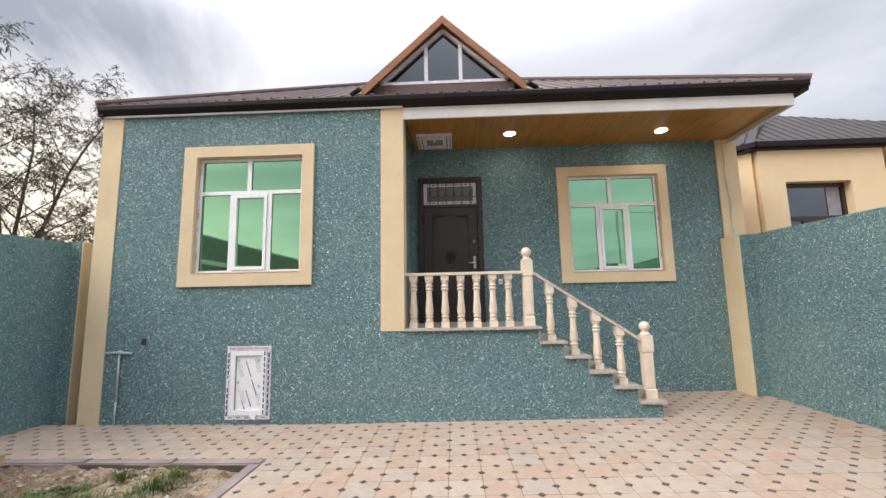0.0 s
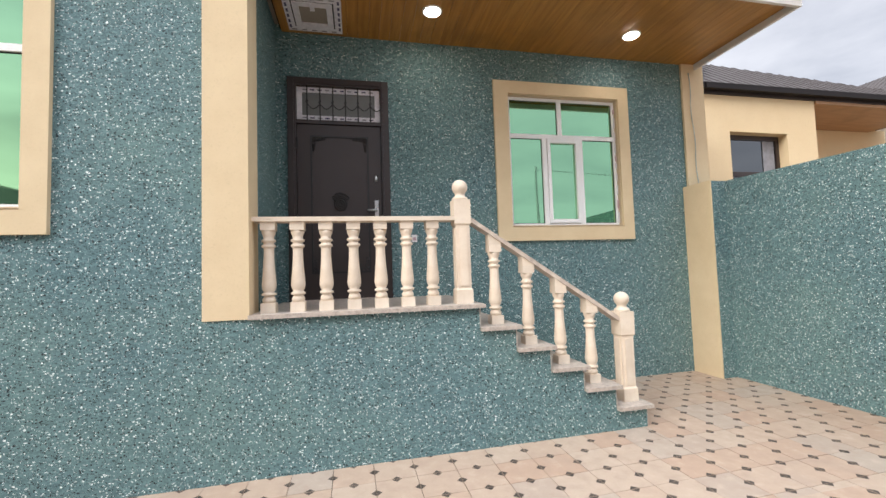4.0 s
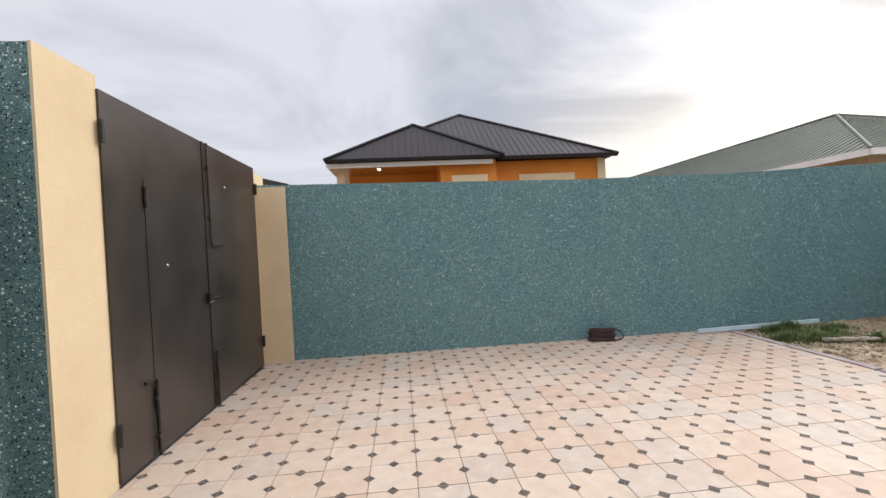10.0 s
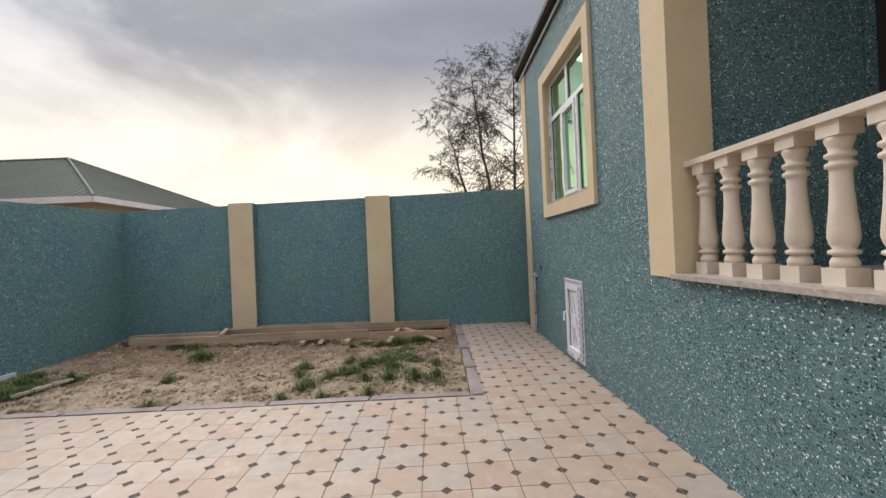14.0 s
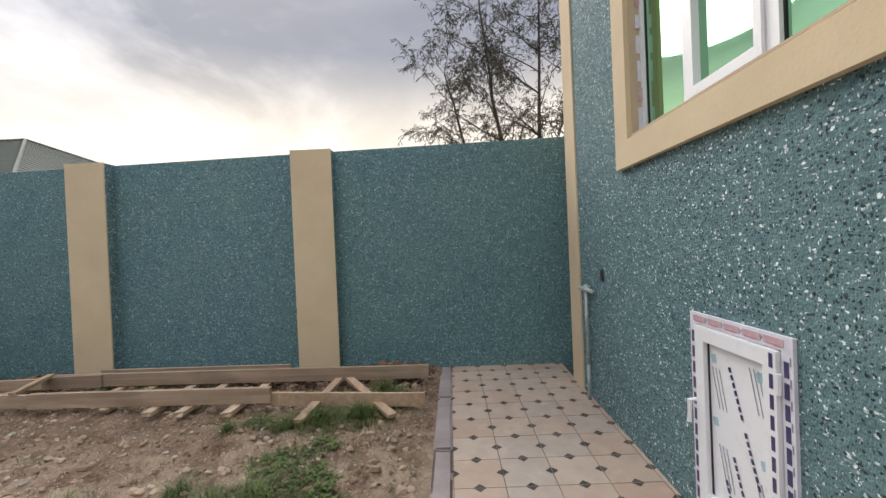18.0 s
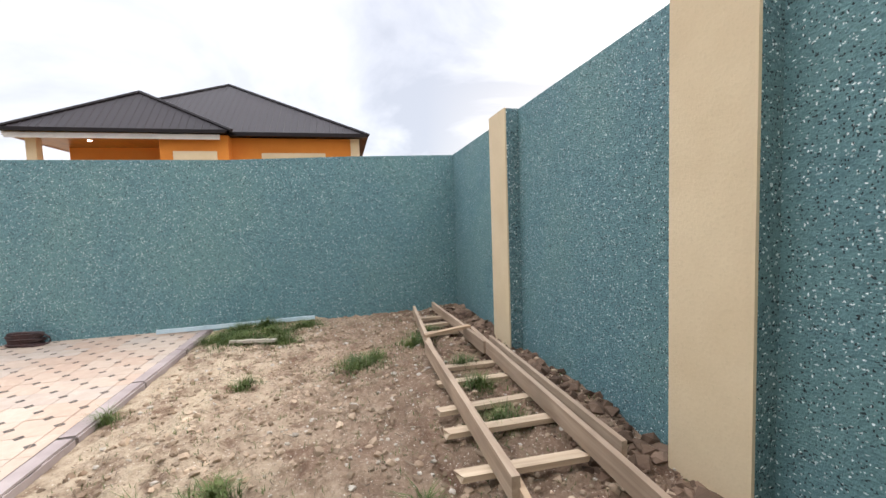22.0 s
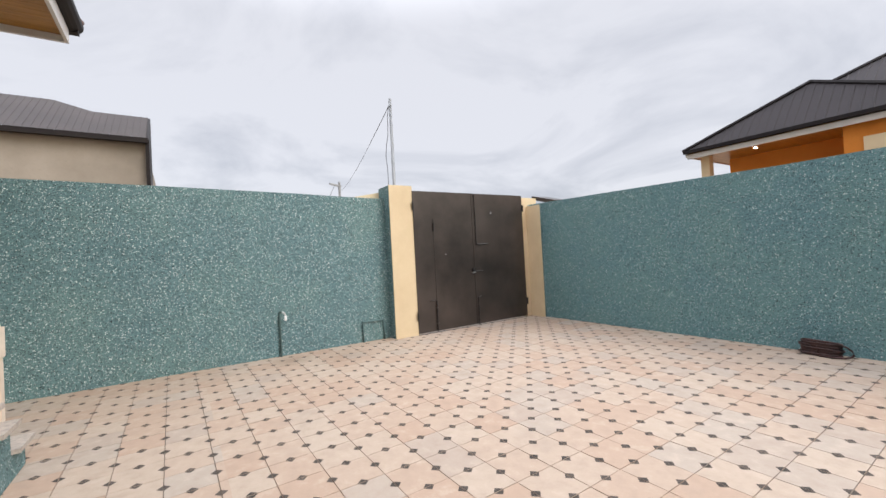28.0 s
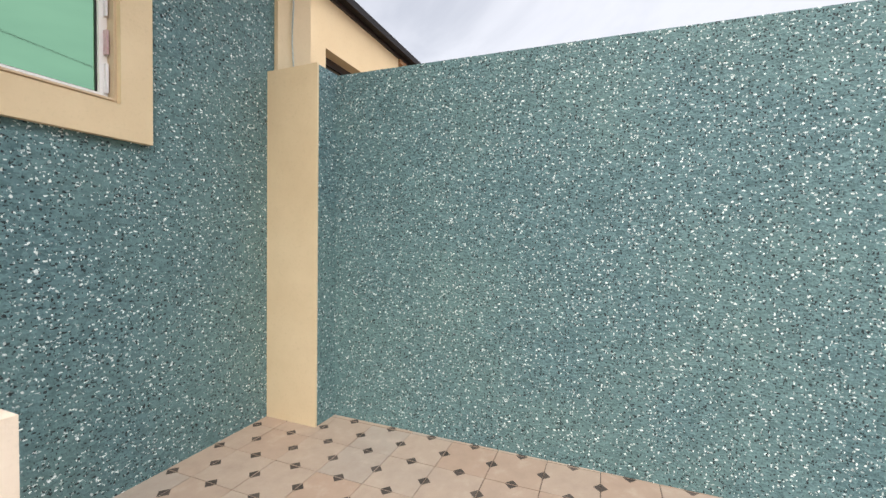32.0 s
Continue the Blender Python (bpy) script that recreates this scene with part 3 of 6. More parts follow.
def ribbed(bm, o, u, v, length, top, period=0.19, rib=0.05, high=0.022, start=lambda s: 0.0):
    """A trapezoidal metal sheet: o eave corner, u along the eave, v up the slope; top(s) is its length up the slope at s."""
    o, u, v = Vector(o), Vector(u).normalized(), Vector(v).normalized()
    n = u.cross(v)
    n = n if n.z > 0 else -n
    count = max(1, int(length / period))
    p = length / count
    prev = None
    for i in range(count):
        for s, h in ((i * p, 0), (i * p + p - rib, 0), (i * p + p - rib * 0.8, high), (i * p + p - rib * 0.2, high)):
            s = min(s, length)
            lo, hi = start(s), max(top(s), start(s) + 0.001)
            cur = (bm.verts.new(o + u * s + v * lo + n * h), bm.verts.new(o + u * s + v * hi + n * h))
            if prev:
                bm.faces.new((prev[0], cur[0], cur[1], prev[1]))
            prev = cur
    cur = (bm.verts.new(o + u * length + v * start(length)), bm.verts.new(o + u * length + v * max(top(length), start(length) + 0.001)))
    bm.faces.new((prev[0], cur[0], cur[1], prev[1]))


# ---- ground, soil bed, fences ----
bm = B()
bmesh.ops.create_grid(bm, x_segments=24, y_segments=24, size=400)
for v in bm.verts:
    v.co.z = -0.22 - (0.0 if v.co.length < 60 else 0.002 * v.co.length)
setting("ground", bm, M_DIRT, "bare dusty earth around the plots", "ground")

NX, NY = 270, 450
SX0, SX1, SY0, SY1 = -4.70, -1.285, -1.5, 4.32


def soil_z(x, y):
    n = noise.noise(Vector((x * 0.9, y * 0.9, 3.1))) * 0.045 + noise.noise(Vector((x * 4, y * 4, 7))) * 0.026 + noise.noise(Vector((x * 11, y * 11, 2))) * 0.020 + abs(noise.noise(Vector((x * 26, y * 26, 5)))) * 0.018 - abs(noise.noise(Vector((x * 7, y * 5, 15)))) * 0.045 + noise.noise(Vector((x * 52, y * 52, 9))) * 0.007
    near = max(0.0, 1 - abs(x - SX1) / 0.5)
    mound = 0.05 * math.exp(-((x + 4.6) / 0.35) ** 2)
    edge = 0.03 * max(0.0, 1 - abs(y - SY1) / 0.3)
    return -0.05 + n * (1 - 0.7 * near) + mound - 0.05 * near - edge


bm = B()
grid = [[bm.verts.new((x, y, soil_z(x, y))) for x in np.linspace(SX0, SX1, NX)] for y in np.linspace(SY0, SY1, NY)]
for r0, r1 in zip(grid, grid[1:]):
    for k in range(NX - 1):
        bm.faces.new((r0[k], r0[k + 1], r1[k + 1], r1[k]))
setting("soil_bed", bm, M_SOIL, "uneven bare soil bed with clods and sparse grass", "soil", smooth=True)

# fences
LX, RX = -4.68, 5.115


def back_y(x):
    return -1.27 - 0.0213 * (4.5 - x)


bm = B()
block(bm, [(LX - 0.2, -1.65, -0.3), (LX, -1.65, -0.3), (LX, 12, -0.3), (LX - 0.2, 12, -0.3)], [2.225, 2.225, 2.455, 2.455])
soften(bm, 0.012)
wall_left = setting("wall_left", bm, M_TEAL2, "teal marble-chip plastered yard wall", "wall")
bm = B()
crest = ((5.3, 2.20), (3.0, 2.165), (0.9, 2.13), (-1.6, 2.14), (-3.2, 2.195), (LX, 2.225))
rows = [[bm.verts.new((x, back_y(x) - d, z)) for d, z in ((0.2, -0.3), (0, -0.3), (0, h), (0.2, h))] for x, h in crest]
for p, q in zip(rows, rows[1:]):
    for k in range(4):
        bm.faces.new((p[k], p[(k + 1) % 4], q[(k + 1) % 4], q[k]))
bm.faces.new(rows[0][::-1])
bm.faces.new(rows[-1])
soften(bm, 0.012)
wall_back = setting("wall_back", bm, M_TEAL2, "teal marble-chip plastered wall at the yard's end", "wall")
bm = B()
crest = ((1.78, 2.250), (2.5, 2.262), (3.1, 2.283), (4.8, 2.316), (6.93, 2.347))
rows = [[bm.verts.new((RX + d, y, z)) for d, z in ((0, -0.3), (0.2, -0.3), (0.2, h), (0, h))] for y, h in crest]
for p, q in zip(rows, rows[1:]):
    for k in range(4):
        bm.faces.new((p[k], p[(k + 1) % 4], q[(k + 1) % 4], q[k]))
bm.faces.new(rows[0][::-1])
bm.faces.new(rows[-1])
soften(bm, 0.012)
wall_right = setting("wall_right", bm, M_TEAL, "teal marble-chip plastered wall beside the gate", "wall")


def pier(name, x0, x1, y0, y1, top, face, label):
    """A fence pier: teal core, cream skin 4 mm proud on one side ('+x', '-x', '+y')."""
    bm = B()
    box(bm, x0, x1, y0, y1, -0.25, top)
    soften(bm, 0.008)
    ob = setting(name, bm, M_TEAL, label, "pier")
    t = 0.006
    d = {"+x": (x1 - 0.01, x1 + t, y0 - 0.003, y1 + 0.003), "-x": (x0 - t, x0 + 0.01, y0 - 0.003, y1 + 0.003), "+y": (x0 - 0.003, x1 + 0.003, y1 - 0.01, y1 + t)}[face]
    sk = B()
    box(sk, *d, -0.24, top + 0.004)
    soften(sk, 0.004, 1)
    part("render_face", sk, M_CREAM, ob, "smooth cream-painted face")
    return ob


pier("pier_left_far", LX - 0.1, -4.548, 0.454, 0.863, 2.275, "+x", "fence pier with cream front and teal chip sides")
pier("pier_left_near", LX - 0.1, -4.560, 2.833, 3.252, 2.308, "+x", "fence pier with cream front and teal chip sides")
pier("pier_left_house", LX - 0.1, -4.5, 5.74, 6.15, 2.36, "+x", "cream-faced fence pier beside the house corner")
pier("pier_right_house", 4.915, RX + 0.1, 6.51, 6.918, 2.345, "-x", "cream-faced pier where the yard wall meets the house")
pier("pier_gate", 4.925, RX + 0.2, 1.385, 1.79, 2.44, "-x", "tall cream-faced pier beside the steel gate")
pier("pier_corner", 4.60, 4.948, back_y(4.7) - 0.05, -1.21, 2.155, "+y", "low cream-faced corner pier beside the gate")
bm = B()
box(bm, 4.95, 5.27, -1.5, -1.06, -0.2, 2.335)
soften(bm, 0.008)
setting("pier_street", bm, M_CREAM, "cream gate pier on the street corner", "pier")
bm = B()
block(bm, [(5.33, 1.5, -0.2), (5.62, 1.5, -0.2), (5.62, 2.2, -0.2), (5.33, 2.2, -0.2)], [2.44, 2.44, 2.3, 2.3])
soften(bm, 0.01)
setting("wall_street", bm, M_CREAM, "cream rendered street wall behind the gate pier", "wall")

# ---- the house ----
HY, RY = 5.572, 6.92
WIN_L, WIN_R = (-2.82, -1.36, 1.85, 3.45), (2.54, 4.0, 1.85, 3.45)
setting("wall_house_front", pierced(-4.17, -0.05, HY, HY + 0.3, -0.25, 4.09, [WIN_L]), M_TEAL, "teal chip-plastered house front", "wall")
setting("wall_porch_side", boxes((-0.35, -0.05, HY + 0.3, RY, 0.9, 4.06)), M_TEAL, "teal chip-plastered porch side wall", "wall")
setting("wall_porch_back", pierced(-0.35, 5.0, RY, RY + 0.3, -0.25, 4.06, [(0.07, 1.13, 1.10, 3.48), WIN_R]), M_TEAL, "teal chip-plastered wall behind the porch", "wall")
setting("wall_house_left", boxes((-4.14, -3.84, HY + 0.3, 12.6, -0.25, 4.06)), M_CREAM, "cream rendered side wall of the house", "wall")
setting("wall_house_right", boxes((5.0, 5.28, RY + 0.3, 12.6, -0.25, 4.06)), M_CREAM, "cream rendered side wall of the house", "wall")
setting("wall_house_rear", boxes((-3.84, 5.0, 12.3, 12.6, -0.25, 4.06)), M_CREAM, "cream rendered rear wall of the house", "wall")
bm = boxes((-4.195, -3.91, HY - 0.014, HY + 0.2, -0.24, 4.09), bevel=0.006)
setting("pilaster_corner", bm, M_CREAM, "cream painted corner pilaster of the house", "pilaster")
bm = boxes((-0.298, 0.006, HY - 0.012, HY + 0.27, 1.072, 4.09), bevel=0.006)
setting("pilaster_porch", bm, M_CREAM, "cream painted pilaster at the porch", "pilaster")
bm = boxes((4.97, 5.30, RY - 0.03, RY + 0.25, 2.30, 4.0), bevel=0.006)
setting("pilaster_right", bm, M_CREAM, "cream pilaster above the yard wall", "pilaster")
bm = B()
tube(bm, [(5.06 + 0.012 * math.sin(k * 1.1) + 0.05 * k / 12, RY - 0.045, 3.86 - k * 0.125) for k in range(13)], 0.006, 6)
tagged(new("hanging_cable", mesh_of("hanging_cable", bm, M_PIPE, True)), "thin pale cable hanging down a cream pilaster", "cable")
setting("ceiling_inner", boxes((-3.84, 5.0, HY + 0.3, 12.3, 4.06, 4.14)), M_CONC, "plain slab under the roof", "ceiling")

# eaves: soffit lining, fascia, gutter
bm = B()
x = 0.02
while x < 5.15:
    w = min(0.112, 5.16 - x)
    box(bm, x + 0.0008, x + w + 0.0002, 5.60, RY + (0.0 if x < 4.9 else 0.25) - 0.002, 3.985, 4.005)
    x += 0.114
sofm = new("ceiling", mesh_of("ceiling", bm, M_SOFFIT))
tagged(sofm, "varnished pine boards lining the porch ceiling", "ceiling", kind="structure")
# near-black sheet closes the gaps between the boards
setting("ceiling_backing", boxes((0.003, 5.16, 5.605, RY - 0.003, 4.01, 4.05), (5.0, 5.16, RY + 0.26, 12.6, 3.985, 4.05)), M_DARK, "near-black backing sheet above the porch lining", "ceiling")
bm = boxes((0.009, 5.160, 5.565, 5.597, 3.912, 4.075), (5.162, 5.195, 5.565, 12.6, 3.912, 4.075), bevel=0.004)
setting("fascia", bm, M_FASCIA, "white fascia board under the gutter", "trim")
setting("fascia_left", boxes((-4.19, 0.0, 5.53, 5.552, 4.062, 4.092)), M_FASCIA, "grey-white board under the gutter", "trim")
bm = B()
prof = [(y + 0.165, z + 0.028) for y, z in ((5.30, 4.19), (5.285, 4.17), (5.29, 4.12), (5.32, 4.085), (5.36, 4.06), (5.44, 4.05), (5.44, 4.19), (5.425, 4.19), (5.425, 4.075), (5.33, 4.10), (5.31, 4.19))]
ends = []
for gx in (-4.22, 5.335):
    ends.append([bm.verts.new((gx, y, z)) for y, z in prof])
for k in range(len(prof)):
    bm.faces.new((ends[0][k], ends[0][(k + 1) % len(prof)], ends[1][(k + 1) % len(prof)], ends[1][k]))
bm.faces.new(ends[0])
bm.faces.new(ends[1][::-1])
box(bm, 5.235, 5.335, 5.49, 12.6, 4.079, 4.217)
box(bm, -4.24, -4.16, 5.49, 12.6, 4.079, 4.217)
setting("gutter", bm, M_GUTTER, "dark brown metal gutter along the eaves", "gutter")

# hip roof
RS, LONG = 0.62, 0.74
sl = math.sqrt(1 + RS * RS)
EX0, EX1, EY, EZ, RIDGE = -4.27, 5.385, 5.485, 4.221, 3.75
bm = B()
ribbed(bm, (EX0, EY, EZ), (1, 0, 0), (0, 1, RS), EX1 - EX0, lambda s: sl * min(s, LONG * (EX1 - EX0 - s), RIDGE))
ribbed(bm, (EX0, EY + 2 * RIDGE, EZ), (0, -1, 0), (1, 0, RS), 2 * RIDGE, lambda s: sl * min(s, 2 * RIDGE - s))
ribbed(bm, (EX1, EY, EZ), (0, 1, 0), (-1, 0, RS * LONG), 2 * RIDGE, lambda s: math.hypot(1, RS * LONG) * min(s, 2 * RIDGE - s) / LONG)
ribbed(bm, (EX1, EY + 2 * RIDGE, EZ), (-1, 0, 0), (0, -1, RS), EX1 - EX0, lambda s: sl * min(LONG * s, EX1 - EX0 - s, RIDGE))
roof = setting("roof", bm, M_ROOF, "brown ribbed metal hip roof", "roof")
bm = B()
for a, b in (((EX0, EY), (EX0 + RIDGE, EY + RIDGE)), ((EX1, EY), (EX1 - RIDGE / LONG, EY + RIDGE))):
    tube(bm, [(*a, EZ + 0.03), (*b, EZ + RS * RIDGE + 0.03)], 0.05, 8)
tube(bm, [(EX0 + RIDGE, EY + RIDGE, EZ + RS * RIDGE + 0.03), (EX1 - RIDGE / LONG, EY + RIDGE, EZ + RS * RIDGE + 0.03)], 0.05, 8)
part("ridge_cap", bm, M_ROOF, roof)

# dormer
DX, DY, DZ0, DZ1, DW = 0.565, 5.86, 4.46, 5.43, 1.06
dormer = holder("dormer", "triangular glazed roof gable with pine rake boards", "dormer", (DX, DY, DZ0), kind="structure")


slope = (DZ1 - DZ0) / DW
for sx in (-1, 1):
    bm = B()
    a, b = Vector((sx * (DW + 0.08), -0.25, -0.185)), Vector((0, -0.25, DZ1 - DZ0 - 0.085))
    vv = [bm.verts.new(p) for p in (a, a + Vector((0, 0.04, 0)), b + Vector((0, 0.04, 0)), b)] + [bm.verts.new(p + Vector((0, 0, 0.125))) for p in (a, a + Vector((0, 0.04, 0)), b + Vector((0, 0.04, 0)), b)]
    hull(bm, vv)
    soften(bm, 0.004, 1)
    part("rake_board", bm, M_RAKE, dormer, "orange-brown pine rake board")
    bm = B()
    d = Vector((sx * DW, 0, -(DZ1 - DZ0))).normalized()
    w0 = Vector((0, -0.243, DZ1 - DZ0 + 0.018))
    q = [w0, w0 + Vector((0, 2.4, 0)), w0 + Vector((0, 2.4, 0)) + d * 1.57, w0 + d * 1.57]
    vv = [bm.verts.new(p) for p in q] + [bm.verts.new(p + Vector((0, 0, 0.016))) for p in q]
    hull(bm, vv)
    part("roof_sheet", bm, M_ROOF, dormer)
    bm = B()
    w0 = Vector((0, -0.205, DZ1 - DZ0 - 0.025))
    q = [w0, w0 + Vector((0, 0.3, 0)), w0 + Vector((0, 0.3, 0)) + d * 1.45, w0 + d * 1.45]
    vv = [bm.verts.new(p) for p in q] + [bm.verts.new(p + Vector((0, 0, 0.02))) for p in q]
    hull(bm, vv)
    part("lining", bm, M_RAKE, dormer, "brown lining under the verge")
    bm = B()
    tube(bm, [(sx * (DW + 0.10), -0.28, -0.08), (sx * (DW + 0.24), -0.2, -0.12)], 0.035, 8)
    part("end_flashing", bm, M_GUTTER, dormer, "crumpled dark flashing")
bm = B()
GW, GB = 0.90, 0.05
tri0 = [(-GW, -0.09, GB), (GW, -0.09, GB), (0, -0.09, GB + 0.80)]
bm.faces.new([bm.verts.new(p) for p in tri0])
res = bmesh.ops.extrude_face_region(bm, geom=bm.faces[:])
bmesh.ops.translate(bm, verts=[g for g in res["geom"] if isinstance(g, bmesh.types.BMVert)], vec=(0, 0.02, 0))
part("pane", bm, M_DGLASS, dormer, "grey tinted gable glass")
bm = B()
for a, b in ((tri0[0], tri0[1]), (tri0[1], tri0[2]), (tri0[2], tri0[0])):
    beam(bm, (a[0], -0.11, a[2] + 0.012), (b[0], -0.11, b[2] + 0.012), 0.042, 0.05, up=(0, 1, 0))
part("window_frame", bm, M_FILM, dormer, "white frame still in protective film")
for mx in (-0.245, 0.245):
    bm = B()
    beam(bm, (mx, -0.115, GB + 0.02), (mx, -0.115, GB + (GW - abs(mx)) * 0.885 - 0.01), 0.05, 0.05, up=(0, 1, 0))
    part("mullion", bm, M_FILM, dormer)
bm = boxes((-GW - 0.1, GW + 0.1, -0.13, -0.09, -0.16, GB - 0.014))
part("sill_flashing", bm, M_ROOF, dormer)


# windows
def window(name, hole, oy, glass_y, left_bar, right_bar, top_bar, wide=0.0):
    x0, x1, z0, z1 = hole
    w, h = x1 - x0, z1 - z0
    win = holder(name, "white plastic window with green mirror glass and cream surround", "window", (x0, oy, z0), kind="structure")
    t = 0.155
    for d, nm in (((-t - 0.02, 0, -0.16, h + 0.15), "surround"), ((w, w + t + wide, -0.16, h + 0.15), "surround"), ((0, w, h, h + 0.15), "surround"), ((0, w, -0.16, 0), "surround")):
        bm = B()
        box(bm, d[0], d[1], -0.034, 0.02, d[2], d[3])
        soften(bm, 0.004, 1)
        part(nm, bm, M_CREAM, win)
    g = glass_y - oy
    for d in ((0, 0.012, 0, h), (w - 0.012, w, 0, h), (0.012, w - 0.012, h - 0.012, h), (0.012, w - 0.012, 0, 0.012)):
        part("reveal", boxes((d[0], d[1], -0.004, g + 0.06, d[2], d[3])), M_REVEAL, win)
    f = 0.05
    bars = [(0.012, 0.045, 0.012, h - 0.012), (w - 0.045, w - 0.012, 0.012, h - 0.012), (0.045, w - 0.045, h - 0.045, h - 0.012), (0.045, w - 0.045, 0.012, 0.05)]
    tz = h * 0.68
    bars += [(0.045, w - 0.045, tz, tz + 0.052), (w * top_bar, w * top_bar + 0.055, tz + 0.052, h - 0.045)]
    m1, m2 = w * left_bar, w * right_bar
    bars += [(m1, m1 + 0.058, 0.05, tz), (m2, m2 + 0.058, 0.05, tz)]
    for b in bars:
        bm = B()
        box(bm, b[0], b[1], g - 0.03, g + 0.03, b[2], b[3])
        soften(bm, 0.005, 1)
        part("window_frame", bm, M_PVC, win)
    a, c = m1 + 0.058, m2
    for b in ((a + 0.004, a + 0.042, 0.055, tz - 0.006), (c - 0.042, c - 0.004, 0.055, tz - 0.006), (a + 0.042, c - 0.042, tz - 0.05, tz - 0.006), (a + 0.042, c - 0.042, 0.055, 0.1)):
        bm = B()
        box(bm, b[0], b[1], g - 0.045, g - 0.0, b[2], b[3])
        soften(bm, 0.005, 1)
        part("sash_frame", bm, M_PVC, win)
    for b in ((0.045, m1, 0.05, tz), (a + 0.03, c - 0.03, 0.08, tz - 0.03), (m2 + 0.058, w - 0.045, 0.05, tz), (0.045, w * top_bar, tz + 0.052, h - 0.045), (w * top_bar + 0.055, w - 0.045, tz + 0.052, h - 0.045)):
        part("pane", boxes((b[0], b[1], g - 0.008, g + 0.008, b[2], b[3])), M_GLASS, win, "green mirror-coated pane")
        gk = B()
        for q in ((b[0], b[0] + 0.006, b[2], b[3]), (b[1] - 0.006, b[1], b[2], b[3]), (b[0] + 0.006, b[1] - 0.006, b[3] - 0.006, b[3]), (b[0] + 0.006, b[1] - 0.006, b[2], b[2] + 0.006)):
            box(gk, q[0], q[1], g - 0.014, g - 0.0085, q[2], q[3])
        part("gasket_or_gap", gk, M_BLACK, win)
    # torn strips of film left on the frame's edge
    for sx0 in (0.0145, w - 0.0285):
        z = 0.05
        k = 0
        while z < h - 0.1:
            ln = random.uniform(0.05, 0.14)
            part("film_strip", boxes((sx0, sx0 + 0.009, g - 0.05 - random.uniform(0, 0.006), g - 0.032, z, z + ln)), M_PINK if k % 4 == 1 else M_FILM, win)
            z += ln + random.uniform(0.02, 0.07)
            k += 1
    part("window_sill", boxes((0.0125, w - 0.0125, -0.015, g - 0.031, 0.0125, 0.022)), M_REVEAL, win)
    return win


window("window_1", WIN_L, HY, HY + 0.085, 0.304, 0.659, 0.46)
window("window_2", WIN_R, RY, RY + 0.075, 0.308, 0.637, 0.455, -0.012)

# front door
dr = holder("door_1", "closed dark brown steel door with a barred transom light", "door", (0.07, RY, 1.10), kind="structure")
W, H = 1.06, 2.38
for d in ((0, 0.085, 0, H), (W - 0.085, W, 0, H), (0.085, W - 0.085, H - 0.08, H)):
    bm = B()
    box(bm, d[0], d[1], -0.045, 0.12, d[2], d[3])
    box(bm, d[0] + 0.02, d[1] - 0.02, -0.06, -0.046, d[2] + (0.0 if d[2] == 0 else 0.02), d[3] - 0.02)
    soften(bm, 0.006, 1)
    part("door_frame", bm, M_DOOR, dr)
part("door_leaf", boxes((0.09, W - 0.09, -0.01, 0.06, 0.01, 1.88), bevel=0.005), M_DOOR, dr)
part("transom_bar", boxes((0.085, W - 0.085, -0.03, 0.06, 1.885, 1.925)), M_DOOR, dr)
tz0, tz1 = 1.93, H - 0.085
for d in ((0.09, 0.145, tz0, tz1), (W - 0.145, W - 0.09, tz0, tz1), (0.145, W - 0.145, tz1 - 0.055, tz1), (0.145, W - 0.145, tz0, tz0 + 0.055)):
    part("transom_frame", boxes((d[0], d[1], 0.005, 0.05, d[2], d[3]), bevel=0.004), M_FILM, dr, "white frame in printed protective film")
for k in range(10):
    px = 0.15 + k * 0.078
    part("print_mark", boxes((px, px + 0.045, 0.002, 0.0045, tz0 + 0.02, tz0 + 0.034)), M_INK if k % 2 else M_GREYINK_REFL, dr)
    part("print_mark", boxes((px, px + 0.045, 0.002, 0.0045, tz1 - 0.036, tz1 - 0.022)), M_INK if k % 3 else M_GREYINK_REFL, dr)
part("transom_pane", boxes((0.145, W - 0.145, 0.02, 0.03, tz0 + 0.055, tz1 - 0.055)), M_FROST, dr, "grey frosted transom glass")
for k in range(6):
    bx = 0.20 + k * 0.133
    bm = B()
    beam(bm, (bx, -0.025, tz0 - 0.035), (bx, -0.025, tz1 + 0.01), 0.012, 0.012, up=(0, 1, 0))
    part("bar", bm, M_BLACK, dr)
    bm = B()
    tube(bm, [(bx + 0.133 * s / 8 - 0.0, -0.032, tz0 + 0.17 - 0.055 * math.sin(math.pi * s / 8)) for s in range(9)], 0.005, 6)
    tube(bm, [(bx + 0.012 * math.cos(a), -0.033, tz0 + 0.19 + 0.018 * math.sin(a)) for a in [j * 0.6 for j in range(9)]], 0.004, 6)
    part("swag", bm, M_BLACK, dr)
# raised panel border, black to paint a groove's shade; corner scrolls, medallion
bx0, bx1, bz0, bz1 = 0.225, W - 0.225, 0.28, 1.76
for d in ((bx0, bx0 + 0.018, bz0, bz1), (bx1 - 0.018, bx1, bz0, bz1), (bx0 + 0.018, bx1 - 0.018, bz1 - 0.018, bz1), (bx0 + 0.018, bx1 - 0.018, bz0, bz0 + 0.018)):
    part("panel_border", boxes((d[0], d[1], -0.020, -0.0105, d[2], d[3]), bevel=0.004), M_BLACK, dr)
